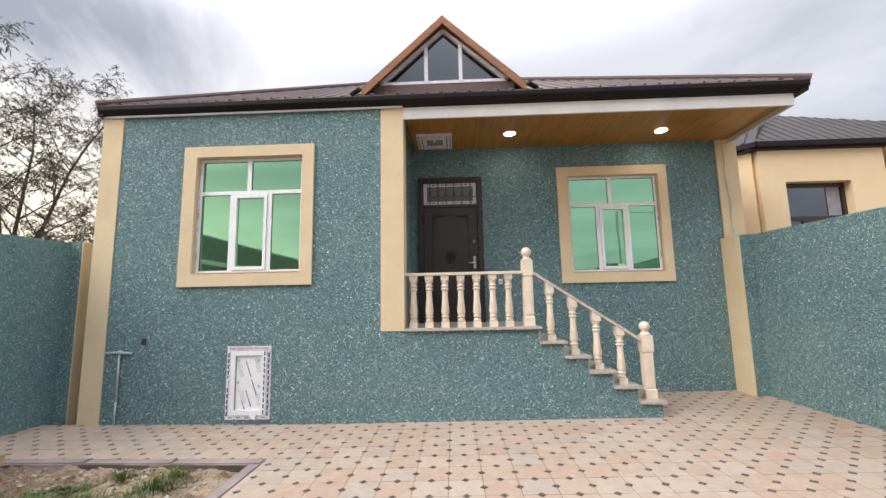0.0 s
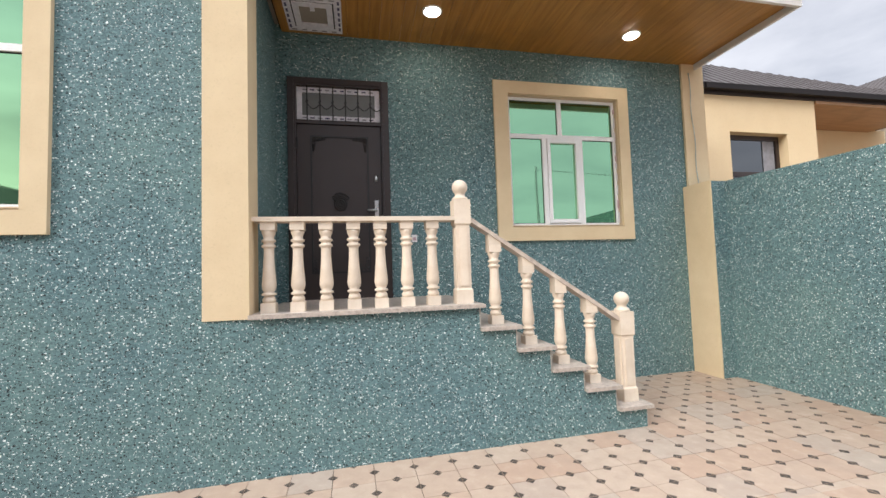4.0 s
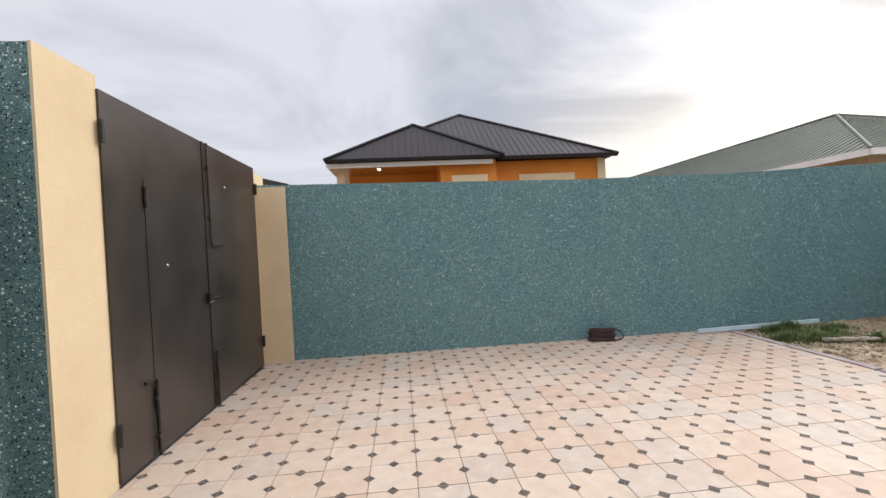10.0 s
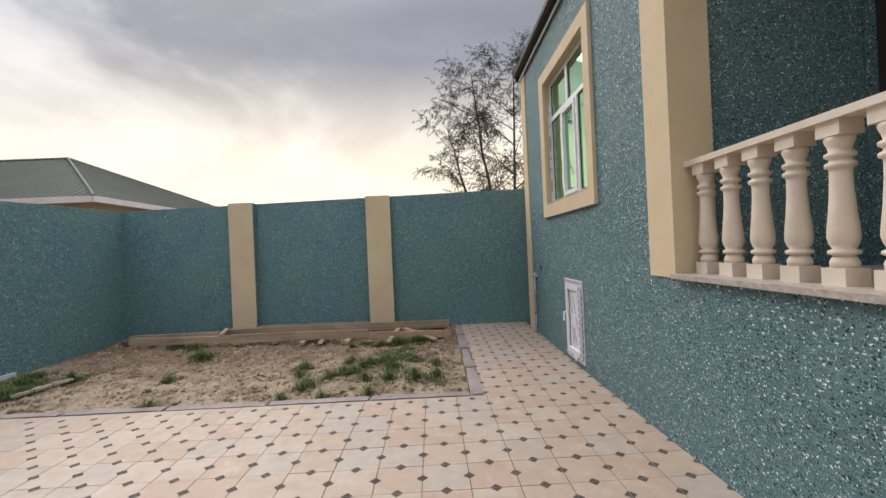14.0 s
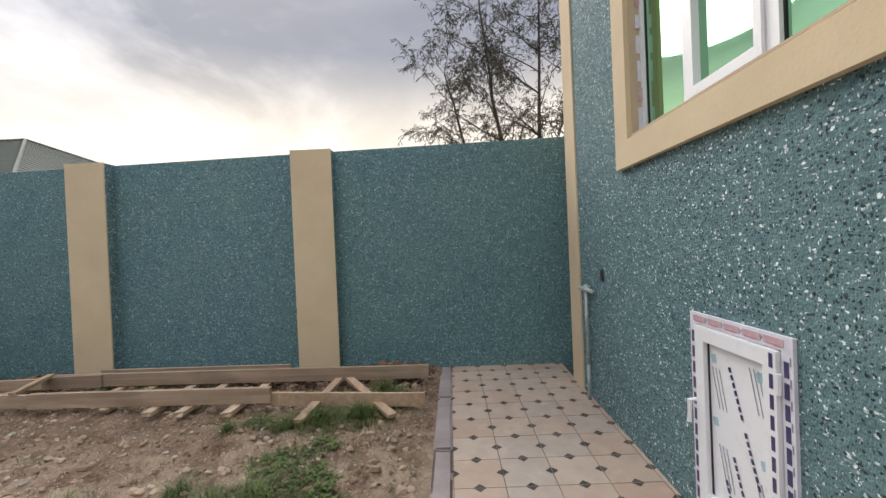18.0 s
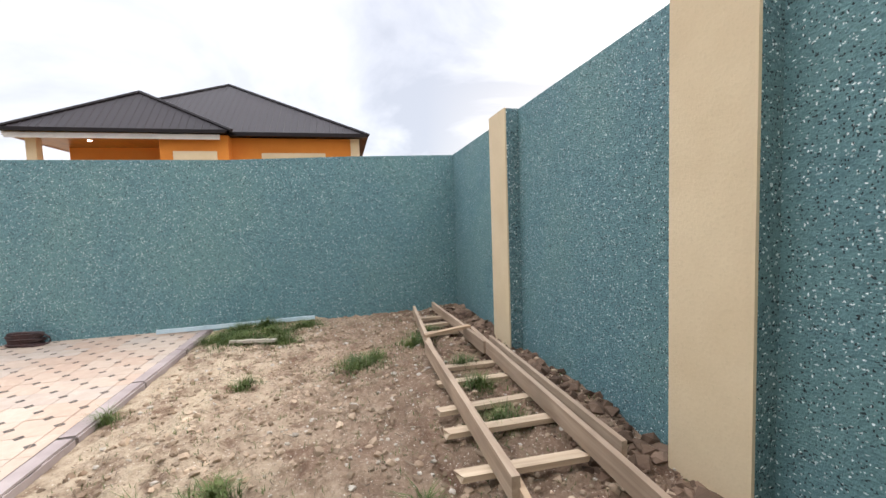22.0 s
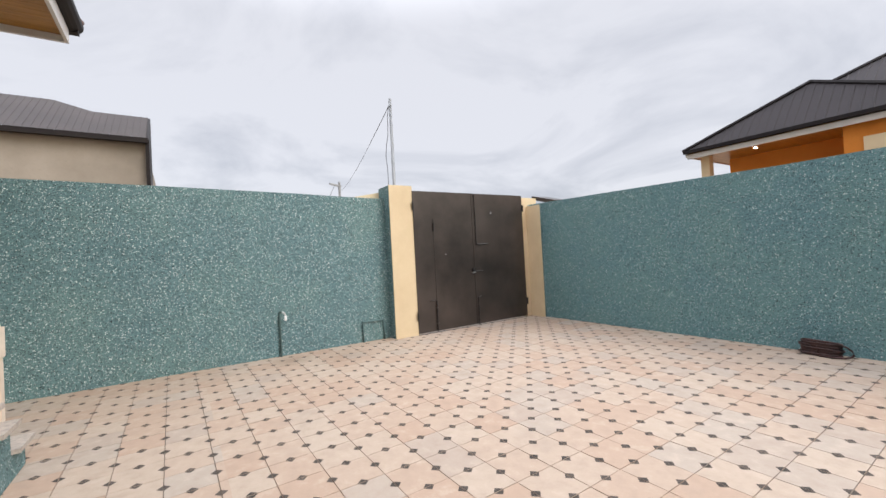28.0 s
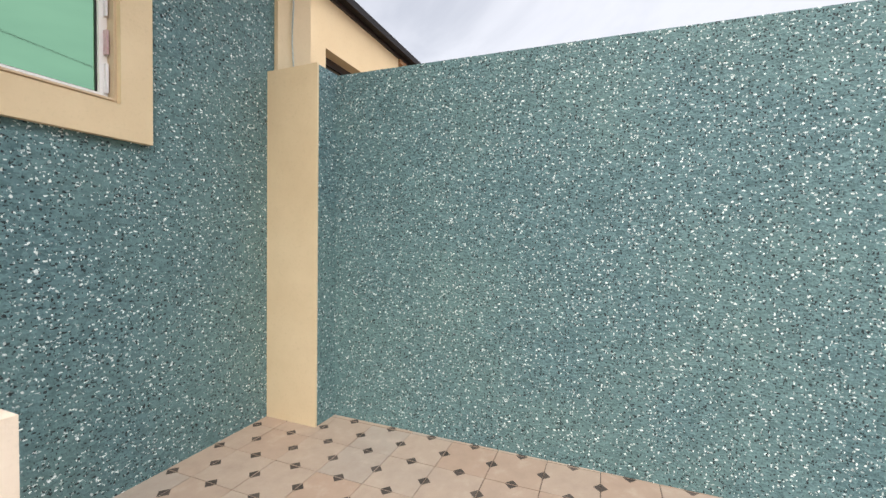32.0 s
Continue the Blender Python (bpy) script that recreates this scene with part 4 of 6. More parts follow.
for cx, sx in ((bx0 + 0.02, 1), (bx1 - 0.02, -1)):
    for cz, sz in ((bz1 - 0.02, -1), (bz0 + 0.02, 1)):
        bm = B()
        for a0, r in ((0.02, 0.018), (0.06, 0.02), (0.10, 0.014), (0.135, 0.010)):
            for along in ((a0, 0.015), (0.015, a0)):
                tube(bm, [(cx + sx * (along[0] + r * math.cos(j * 0.8)), -0.018, cz + sz * (along[1] + r * math.sin(j * 0.8))) for j in range(9)], 0.006, 6)
        part("corner_scroll", bm, M_BLACK, dr)
bm = B()
for r in (0.062, 0.04, 0.02):
    tube(bm, [(W / 2 + r * math.cos(j * math.tau / 24), -0.018, 1.02 + r * 1.1 * math.sin(j * math.tau / 24)) for j in range(25)], 0.009, 6, False)
for j in range(5):
    a = math.pi * (0.2 + 0.15 * j)
    tube(bm, [(W / 2 + 0.02 * math.cos(k) + 0.085 * math.cos(a), -0.018, 1.04 + 0.085 * math.sin(a) + 0.02 * math.sin(k)) for k in [q * 0.8 for q in range(9)]], 0.007, 6)
part("medallion", bm, M_BLACK, dr)
bm = B()
tube(bm, [(W - 0.15, -0.012, 0.95), (W - 0.15, -0.06, 0.95), (W - 0.25, -0.065, 0.95)], 0.011, 8)
hd = part("handle", bm, M_CHROME, dr, "chrome lever handle", True)
part("handle_plate", boxes((W - 0.17, W - 0.13, -0.018, -0.0105, 0.86, 1.06), bevel=0.003), M_CHROME, dr, "chrome lock plate")
bm = B()
lathe(bm, [(0.018, -0.03), (0.017, 0.0), (0.008, 0.03), (0.003, 0.045)], 10)
part("lock_cover", bm, M_CHROME, dr, "small bell-shaped chrome lock cover", True, pose(W - 0.15, -0.016, 1.30))
for hz in (0.35, 1.60):
    bm = B()
    tube(bm, [(0.092, -0.03, hz), (0.092, -0.03, hz + 0.13)], 0.011, 8)
    part("hinge", bm, M_BLACK, dr)
part("threshold", boxes((0.09, W - 0.09, -0.03, 0.1, 0.0, 0.012)), M_TREAD, dr)
# hidden sheet, painted near-black for the unlit hall behind the door
setting("unlit_hall_sheet", boxes((-0.2, 1.5, RY + 0.6, RY + 0.65, 1.1, 3.6)), M_DARK, "near-black sheet in place of the unlit hall", "wall")
sock = holder("wall_socket", "small white bell push on the porch wall", "switch", (1.385, RY, 1.74))
part("plate", boxes((-0.03, 0.03, -0.014, 0.0, -0.04, 0.04), bevel=0.004), M_PVC, sock)
part("button", boxes((-0.016, 0.016, -0.022, -0.0145, -0.022, 0.012), bevel=0.003), M_PINK, sock)

# porch lamps and hatch
for lx, ly in ((1.55, 6.33), (3.87, 6.40)):
    lamp = holder("downlight", "round recessed porch light, switched on", "ceiling light", (lx, ly, 3.985), "porch downlights")
    bm = B()
    lathe(bm, [(0.085, -0.012), (0.10, -0.008), (0.10, 0.0)], 28)
    part("rim", bm, M_PVC, lamp, smooth=True)
    bm = B()
    lathe(bm, [(0.078, -0.016), (0.082, -0.0125)], 28)
    part("diffuser", bm, M_LAMP, lamp, "glowing white disc")
hat = holder("ceiling_hatch", "small framed loft hatch in printed film", "hatch", (0.385, 6.535, 3.985))
for d in ((-0.27, -0.20, -0.28, 0.28), (0.20, 0.27, -0.28, 0.28), (-0.20, 0.20, 0.21, 0.28), (-0.20, 0.20, -0.28, -0.21)):
    part("frame", boxes((*d, -0.035, 0.0), bevel=0.004), M_FILM, hat)
for k in range(6):
    y = -0.25 + k * 0.085
    part("print_mark", boxes((-0.255, -0.235, y, y + 0.05, -0.0375, -0.0355)), M_INK, hat)
    part("print_mark", boxes((0.235, 0.255, y, y + 0.05, -0.0375, -0.0355)), M_INK, hat)
# near-black strips stand in for the shaded gap between frame and sash
part("gasket_or_gap", boxes((-0.20, -0.186, -0.196, 0.196, -0.030, -0.002), (0.186, 0.20, -0.196, 0.196, -0.030, -0.002), (-0.20, 0.20, 0.196, 0.21, -0.030, -0.002), (-0.20, 0.20, -0.21, -0.196, -0.030, -0.002)), M_DARK, hat, "near-black strips painting the shaded gap round the sash")
for d in ((-0.186, -0.13, -0.196, 0.196), (0.13, 0.186, -0.196, 0.196), (-0.13, 0.13, 0.14, 0.196), (-0.13, 0.13, -0.196, -0.14)):
    part("sash", boxes((*d, -0.042, -0.002), bevel=0.005), M_FILM, hat)
part("handle", boxes((-0.02, 0.02, -0.19, -0.10, -0.056, -0.0425), bevel=0.005), M_FILM, hat)
part("panel", boxes((-0.129, 0.129, -0.139, 0.139, -0.022, -0.002), bevel=0.004), M_CONC, hat, "grey panel")
for k in range(5):
    y = -0.24 + k * 0.1
    part("print_mark", boxes((y, y + 0.05, -0.262, -0.244, -0.0375, -0.0355)), M_GREYINK_REFL, hat)
    part("print_mark", boxes((y, y + 0.05, 0.244, 0.262, -0.0375, -0.0355)), M_GREYINK_REFL, hat)

# porch platform and stair
RISE, TREADS = 0.1835, [(1.73, 1.10), (2.03, 0.9165), (2.32, 0.733), (2.61, 0.5495), (2.90, 0.366), (3.185, 0.1825)]
bm = B()
side = [(-0.05, -0.2), (-0.05, TREADS[0][1] - 0.03)]
for tx, tz in TREADS:
    side += [(side[-1][0], tz - 0.03), (tx - 0.03, tz - 0.03)]
side.append((TREADS[-1][0] - 0.03, -0.2))
side = [p for k, p in enumerate(side) if k == 0 or p != side[k - 1]]
front = [bm.verts.new((x, HY, z)) for x, z in side]
rear = [bm.verts.new((x, RY, z)) for x, z in side]
bm.faces.new(front)
bm.faces.new(rear[::-1])
for k in range(len(side)):
    bm.faces.new((front[k], rear[k], rear[(k + 1) % len(side)], front[(k + 1) % len(side)]))
setting("stair_body", bm, M_TEAL, "teal chip-plastered porch base and stair side", "stair")
stair = holder("stair", "six-step stair with pale marble treads", "stair", (0, HY, 0), kind="structure")
for i, (tx, tz) in enumerate(TREADS):
    x0 = -0.0 if i == 0 else TREADS[i - 1][0] - 0.03
    bm = boxes((x0 + 0.004, tx + 0.012, -0.045, RY - HY - 0.003, tz - 0.03, tz), bevel=0.006)
    part("tread" if i else "porch_slab", bm, M_TREAD, stair)
    bm = boxes((tx - 0.028, tx - 0.018, 0.004, RY - HY - 0.003, tz - RISE + 0.002, tz - 0.031))
    part("riser", bm, M_TREAD, stair)


def baluster_mesh():
    bm = B()
    s = 0.052
    box(bm, -s, s, -s, s, 0.0, 0.075)
    box(bm, -s, s, -s, s, 0.635, 0.70)
    soften(bm, 0.004, 1)
    lathe(bm, [(0.046, 0.074), (0.048, 0.10), (0.040, 0.118), (0.032, 0.126), (0.052, 0.134), (0.053, 0.148), (0.036, 0.156), (0.047, 0.178), (0.053, 0.205), (0.051, 0.245), (0.044, 0.32), (0.038, 0.42), (0.037, 0.485), (0.039, 0.498), (0.051, 0.505), (0.051, 0.520), (0.037, 0.528), (0.037, 0.540), (0.051, 0.548), (0.051, 0.562), (0.036, 0.570), (0.040, 0.590), (0.050, 0.615), (0.050, 0.636)], 24)
    return mesh_of("baluster", bm, M_STONE, True)


def auto_smooth(me):
    for p in me.polygons:
        p.use_smooth = len(p.vertices) == 4 and abs(p.normal.z) < 0.97 and p.area < 0.0012
    return me


bal_me = auto_smooth(baluster_mesh())
rail = holder("balustrade", "cast pale-stone porch balustrade with turned balusters", "balustrade", (0, 5.715, 1.10))
for bx in (0.11, 0.318, 0.526, 0.735, 0.943, 1.152, 1.36):
    b = new("baluster", bal_me)
    b.parent = rail
    b.location, b.scale = (bx, 0, 0), (1, 1, 0.97)
part("handrail", boxes((0.0, 1.545, -0.07, 0.07, 0.679, 0.713), bevel=0.008), M_STONE, rail)


def newel(parent, x, z, high):
    bm = B()
    s = 0.069
    i = s - 0.011
    rings = [[bm.verts.new((a * cx, a * cy, z)) for cx, cy in ((-1, -1), (1, -1), (1, 1), (-1, 1))] for a, z in ((s, 0), (s, 0.11), (i, 0.125), (i, high - 0.235), (s, high - 0.22), (s, high - 0.02))]
    for p, q in zip(rings, rings[1:]):
        for k in range(4):
            bm.faces.new((p[k], p[(k + 1) % 4], q[(k + 1) % 4], q[k]))
    bm.faces.new(rings[0][::-1])
    bm.faces.new(rings[-1])
    soften(bm, 0.006, 2)
    post = part("newel_post", bm, M_STONE, parent, "square pale-stone post with a ball top", at=pose(x, 0, z))
    for q in range(4):
        bm = boxes((i - 0.002, i + 0.008, -0.034, 0.034, 0.145, high - 0.255), bevel=0.004)
        part("raised_panel", bm, M_STONE, post, at=pose(0, 0, 0, 0, 0, 90 * q))
    bm = B()
    r = 0.066
    prof = [(0.068, high - 0.021), (0.062, high + 0.002), (0.044, high + 0.012), (0.04, high + 0.03), (0.044, high + 0.036)]
    prof += [(r * math.sin(a), high + 0.088 - r * 0.98 * math.cos(a)) for a in [0.75 + 0.2355 * k for k in range(10)]]
    prof += [(0.007, high + 0.088 + r * 0.98)]
    lathe(bm, prof, 28)
    part("ball", bm, M_STONE, post, smooth=True)


newel(rail, 1.61, 0.0, 0.872)
newel(rail, 3.07, 0.1825 - 1.10, 0.797)
for bx, bz in ((1.885, 0.9165), (2.172, 0.733), (2.46, 0.5495), (2.745, 0.366)):
    b = new("baluster", bal_me)
    b.parent = rail
    b.location, b.scale = (bx, 0, bz - 1.10), (1, 1, 0.94)
bm = B()
beam(bm, (1.67, 0, 0.692), (3.03, 0, -0.221), 0.125, 0.032)
soften(bm, 0.006, 1)
part("sloping_handrail", bm, M_RAIL, rail, "greyish cut-marble handrail")
for bx, bz in ((1.885, 0.9165), (2.172, 0.733), (2.46, 0.5495), (2.745, 0.366)):
    bm = B()
    zt = 0.705 - 0.6715 * (bx - 1.66) - 1e-3
    top_l, top_r = zt + 0.6715 * 0.05 - 0.024, zt - 0.6715 * 0.05 - 0.024
    lo = bz - 1.10 + 0.62
    block(bm, [(bx - 0.051, -0.051, lo), (bx + 0.051, -0.051, lo), (bx + 0.051, 0.051, lo), (bx - 0.051, 0.051, lo)], [top_l, max(top_r, lo + 0.003), max(top_r, lo + 0.003), top_l])
    part("wedge", bm, M_STONE, rail)

# basement hatch
bh = holder("basement_hatch", "small closed white plastic hatch in printed film", "hatch", (-2.275, HY + 0.027, 0.015))
HW, HH = 0.57, 0.90
for d in ((0, 0.05, 0, HH), (HW - 0.05, HW, 0, HH), (0.05, HW - 0.05, HH - 0.05, HH), (0.05, HW - 0.05, 0, 0.05)):
    part("outer_frame", boxes((d[0], d[1], -0.04, 0.0, d[2], d[3]), bevel=0.004), M_FILM, bh)
for d in ((0.055, 0.115, 0.055, HH - 0.055), (HW - 0.115, HW - 0.055, 0.055, HH - 0.055), (0.115, HW - 0.115, HH - 0.115, HH - 0.055), (0.115, HW - 0.115, 0.055, 0.115)):
    part("sash_frame", boxes((d[0], d[1], -0.055, -0.01, d[2], d[3]), bevel=0.006), M_PVC, bh)
part("panel", boxes((0.115, HW - 0.115, -0.03, -0.012, 0.115, HH - 0.115)), M_PVC, bh, "white panel with printed film")
part("gasket_or_gap", boxes((0.1155, 0.121, -0.036, -0.0305, 0.116, HH - 0.116), (HW - 0.121, HW - 0.1155, -0.036, -0.0305, 0.116, HH - 0.116), (0.121, HW - 0.121, -0.036, -0.0305, HH - 0.121, HH - 0.116)), M_BLACK, bh)


def mark(x, z, w, h, m, tilt=0.0, y=-0.0318):
    bm = boxes((-w / 2, w / 2, -0.0012, 0.0, -h / 2, h / 2))
    part("print_mark", bm, m, bh, at=pose(x, y, z, 0, tilt, 0))


for cx, cz in ((0.25, 0.70), (0.33, 0.47), (0.26, 0.34), (0.21, 0.22)):
    for k in range(7):
        mark(cx + 0.01 * k, cz - 0.028 * k, 0.014, 0.020, M_INK, -20)
for cx, cz in ((0.16, 0.60), (0.19, 0.28), (0.38, 0.66), (0.40, 0.24)):
    for k in range(3):
        mark(cx + 0.022 * k, cz, 0.003, 0.17, M_GREYINK_REFL, -14)
for cx, cz in ((0.15, 0.72), (0.41, 0.72), (0.15, 0.45), (0.42, 0.40)):
    mark(cx, cz, 0.03, 0.035, M_CYAN, -14)
for k in range(11):
    z = 0.07 + k * 0.072
    mark(0.022, z, 0.019, 0.052, M_INK, 0, -0.0405)
    mark(0.038, z + 0.03, 0.005, 0.03, M_GREYINK_REFL, 0, -0.0405)
    mark(HW - 0.027, z, 0.020, 0.054, M_INK, 0, -0.0405)
    mark(HW - 0.010, z + 0.03, 0.005, 0.03, M_GREYINK_REFL, 0, -0.0405)
    mark(HW - 0.075, z + 0.02, 0.016, 0.05, M_INK, 0, -0.0555)
for k in range(5):
    mark(0.07 + k * 0.105, HH - 0.025, 0.09, 0.026, M_PINK, 0, -0.0405)
    mark(0.07 + k * 0.105, HH - 0.036, 0.06, 0.006, M_RED, 0, -0.0425)
    mark(0.07 + k * 0.105, 0.025, 0.048, 0.012, M_INK if k % 2 else M_GREYINK_REFL, 0, -0.0405)
for k in range(4):
    cu = bpy.data.curves.new("print_text", "FONT")
    cu.body, cu.size, cu.align_x, cu.align_y = "S-60", 0.028, "CENTER", "CENTER"
    cu.materials.append(M_INK)
    tx = new("print_text", cu)
    tx.parent = bh
    tx.matrix_basis = pose(0.1225 + k * 0.105, -0.0412, HH - 0.025, 90, 180, 0)
for z in (0.16, 0.70):
    bm = B()
    tube(bm, [(HW - 0.052, -0.05, z), (HW - 0.052, -0.05, z + 0.07)], 0.012, 8)
    part("hinge", bm, M_PVC, bh)
bm = B()
tube(bm, [(0.035, -0.045, 0.50), (0.035, -0.075, 0.50), (0.035, -0.08, 0.40)], 0.011, 8)
part("handle", bm, M_PVC, bh, "white plastic lever handle")
bm = B()
vv = [bm.verts.new(p) for p in ((0.30, -0.05, 0.10), (0.42, -0.05, 0.09), (0.40, -0.075, 0.0), (0.345, -0.07, 0.03))]
bm.faces.new(vv)
res = bmesh.ops.extrude_face_region(bm, geom=bm.faces[:])
bmesh.ops.translate(bm, verts=[g for g in res["geom"] if isinstance(g, bmesh.types.BMVert)], vec=(0, -0.002, 0.001))
part("torn_film", bm, M_FILM, bh, "hanging torn corner of film")

# taps and pipes
sp = holder("standpipe", "white water pipe standing against the house wall", "pipe", (-3.685, HY - 0.035, fz(-3.7)))
bm = B()
tube(bm, [(0, 0, 0), (0, 0, 0.30)], 0.014, 10)
tube(bm, [(0, 0, 0.33), (0.0, 0, 0.90)], 0.013, 10)
part("pipe", bm, M_PIPE, sp, smooth=True)
bm = B()
tube(bm, [(0, 0, 0.29), (0, 0, 0.345)], 0.022, 10)
part("coupling", bm, M_POLE, sp)
bm = B()
tube(bm, [(-0.17, 0.0, 0.893), (-0.03, -0.005, 0.90), (0.16, 0.0, 0.89)], 0.017, 10)
tube(bm, [(-0.02, 0.0, 0.88), (0.02, 0, 0.92)], 0.024, 10)
part("tee", bm, M_PIPE, sp, smooth=True)
bx_ = holder("wall_box", "small rusty junction box in the house wall", "box", (-3.40, HY, 0.99))
part("plate", boxes((-0.027, 0.027, -0.010, 0.0, -0.042, 0.042), bevel=0.004), M_GATE, bx_)
tp = holder("garden_tap", "water pipe with a tap on the yard wall", "tap", (RX - 0.022, 3.475, fz(5)))
bm = B()
tube(bm, [(0, 0, 0), (0, 0, 0.60), (-0.01, -0.005, 0.615), (-0.04, -0.03, 0.615)], 0.015, 10)
part("pipe", bm, M_PIPET, tp, smooth=True)
bm = B()
tube(bm, [(-0.035, -0.022, 0.612), (-0.05, -0.05, 0.603), (-0.055, -0.062, 0.575)], 0.013, 10)
part("spout", bm, M_CHROME, tp, smooth=True)
bm = B()
lathe(bm, [(0.012, 0), (0.017, 0.01), (0.017, 0.06), (0.012, 0.07)], 12)
part("nozzle", bm, M_PVC, tp, "white plastic nozzle", True, pose(-0.055, -0.066, 0.495))
up = holder("pipe_loop", "bent water pipe loop at the foot of the yard wall", "pipe", (RX - 0.02, 2.09, fz(5)))
bm = B()
tube(bm, [(0, 0.175, 0), (0, 0.175, 0.30), (0, 0.165, 0.312), (0, -0.165, 0.312), (0, -0.175, 0.30), (0, -0.18, 0)], 0.013, 10)
part("pipe", bm, M_PIPET, up, smooth=True)
for y in (0.165, -0.165):
    bm = B()
    tube(bm, [(0, y - 0.02, 0.312), (0, y + 0.02, 0.312)], 0.02, 10)
    part("elbow", bm, M_PIPET, up)

# gate
gate = holder("gate_1", "closed dark brown double-leaf steel gate with bolts", "gate", (4.905, 0.17, 0.0), kind="structure")
for nm, y0, y1 in (("leaf", 0.006, 1.215), ("leaf", -1.22, -0.006)):
    bm = B()
    box(bm, 0.0, 0.035, y0, y1, 0.03, 2.365)
    soften(bm, 0.003, 1)
    part("gate_leaf", bm, M_GATE, gate)
part("meeting_strip", boxes((-0.008, -0.0005, -0.02, 0.022, 0.03, 2.365)), M_GATE, gate)
wk = B()
for d in ((0.848, 0.851, 0.05, 1.9),):
    box(wk, -0.004, -0.0005, *d)
part("wicket_gap", wk, M_BLACK, gate)
for pts, r in (([(-0.02, -0.035, 2.36), (-0.02, -0.035, 1.47), (-0.02, -0.05, 1.45), (-0.02, -0.30, 1.455)], 0.010), ([(-0.02, 0.86, 0.02), (-0.02, 0.86, 0.54), (-0.02, 0.98, 0.545)], 0.010), ([(-0.02, -0.02, 0.02), (-0.02, -0.02, 0.51), (-0.02, -0.10, 0.52)], 0.010)):
    bm = B()
    tube(bm, pts, r, 8)
    bt = part("bolt", bm, M_BLACK, gate)
    bm = B()
    for q in (0.25, 0.75):
        z = pts[0][2] + (pts[1][2] - pts[0][2]) * q
        box(bm, -0.032, 0.0, pts[0][1] - 0.018, pts[0][1] + 0.018, z - 0.012, z + 0.012)
    part("keeper", bm, M_GATE, bt)
bm = B()
tube(bm, [(-0.02, -0.15, 0.975), (-0.02, 0.06, 0.975)], 0.009, 8)
box(bm, -0.03, 0.0, 0.01, 0.07, 0.94, 1.03)
part("latch", bm, M_BLACK, gate)
bm = B()
tube(bm, [(-0.035, 0.03, 0.955), (-0.055, 0.12, 0.955)], 0.008, 8)
part("latch_handle", bm, M_CHROME, gate, "bright latch handle")
for z in (1.70, 0.33):
    bm = B()
    tube(bm, [(-0.012, 0.849, z), (-0.012, 0.849, z + 0.14)], 0.014, 8)
    part("hinge", bm, M_BLACK, gate)
for y, zz in ((1.222, (2.05, 0.25)), (-1.226, (2.05, 0.25))):
    for z in zz:
        bm = B()
        tube(bm, [(-0.012, y, z), (-0.012, y, z + 0.13)], 0.016, 8)
        part("hinge", bm, M_BLACK, gate)
for y, z in ((0.62, 1.30), (-0.42, 2.02)):
    bm = B()
    lathe(bm, [(0.012, 0), (0.008, 0.006)], 10)
    part("peephole", bm, M_CHROME, gate, at=pose(-0.001, y, z, 0, -90, 0))
part("sill", boxes((0.0, 0.03, -1.22, 1.22, -0.02, 0.012)), M_BLACK, gate)

# ---- loose things in the yard ----
co = holder("rubber_coil", "coil of dark brown rubber strip lying by the wall", "hose", (0.60, back_y(0.60) + 0.115, fz(0.60)))
for k in range(10):
    bm = B()
    wide, deep = 0.168 + 0.010 * math.sin(k * 2.1), 0.070 + 0.006 * math.sin(k * 1.7)
    pts = []
    for j in range(29):
        q = j * math.tau / 28
        cx, cy = math.cos(q), math.sin(q)
        pts.append((0.03 + wide * math.copysign(abs(cx) ** 0.6, cx) + 0.012 * math.sin(k * 1.3), deep * cy + 0.006 * math.sin(k * 2.9), 0.013 + 0.0145 * k + 0.001 * k * cx + 0.003 * math.sin(2 * q + k)))
    tube(bm, pts, 0.0105, 7, False)
    part("turn", bm, M_HOSE, co, smooth=True)
bm = B()
tube(bm, [(0.15, 0.06, 0.158), (0.04, 0.075, 0.170), (-0.07, 0.065, 0.163), (-0.14, 0.05, 0.148), (-0.195, 0.045, 0.122), (-0.232, 0.045, 0.088), (-0.242, 0.05, 0.055), (-0.225, 0.06, 0.028), (-0.18, 0.075, 0.014), (-0.10, 0.09, 0.012), (0.02, 0.095, 0.012)], 0.010, 8)
part("loose_end", bm, M_HOSE, co, smooth=True)
bm = B()
tube(bm, [(0.035 + 0.012 * math.sin(q * math.tau / 16), 0.086 * math.cos(q * math.tau / 16), 0.083 + 0.081 * math.sin(q * math.tau / 16)) for q in range(17)], 0.008, 6, False)
part("tie", bm, M_HOSE, co, smooth=True)

wb = holder("pale_board", "long pale blue board lying along the wall", "board", (-1.88, -1.19, -0.03))
bm = boxes((-0.72, 1.16, -0.06, -0.035, 0.0, 0.05), bevel=0.004)
part("board", bm, M_BLUEW, wb, at=pose(0, -0.03, 0, 0, 0, 2.4))
sb = holder("plaster_strip", "broken pale strip lying in the grass", "debris", (-2.0, -0.38, soil_z(-2.0, -0.38) + 0.03))
bm = B()
for k in range(6):
    box(bm, -0.26 + k * 0.09, -0.172 + k * 0.09, -0.05 + 0.018 * (k % 2) + 0.012 * math.sin(k * 1.3), 0.05 - 0.02 * (k % 3) + 0.012 * math.sin(k * 1.3), -0.012, 0.012 + 0.008 * (k % 2))
part("strip", bm, M_PEB, sb, at=pose(0, 0, 0, 3, 2, -17))

# ladder-like plank formwork on the soil
fw = holder("plank_formwork", "weathered planks and battens nailed into a ladder-like formwork", "formwork", (-3.95, 1.6, 0.0))


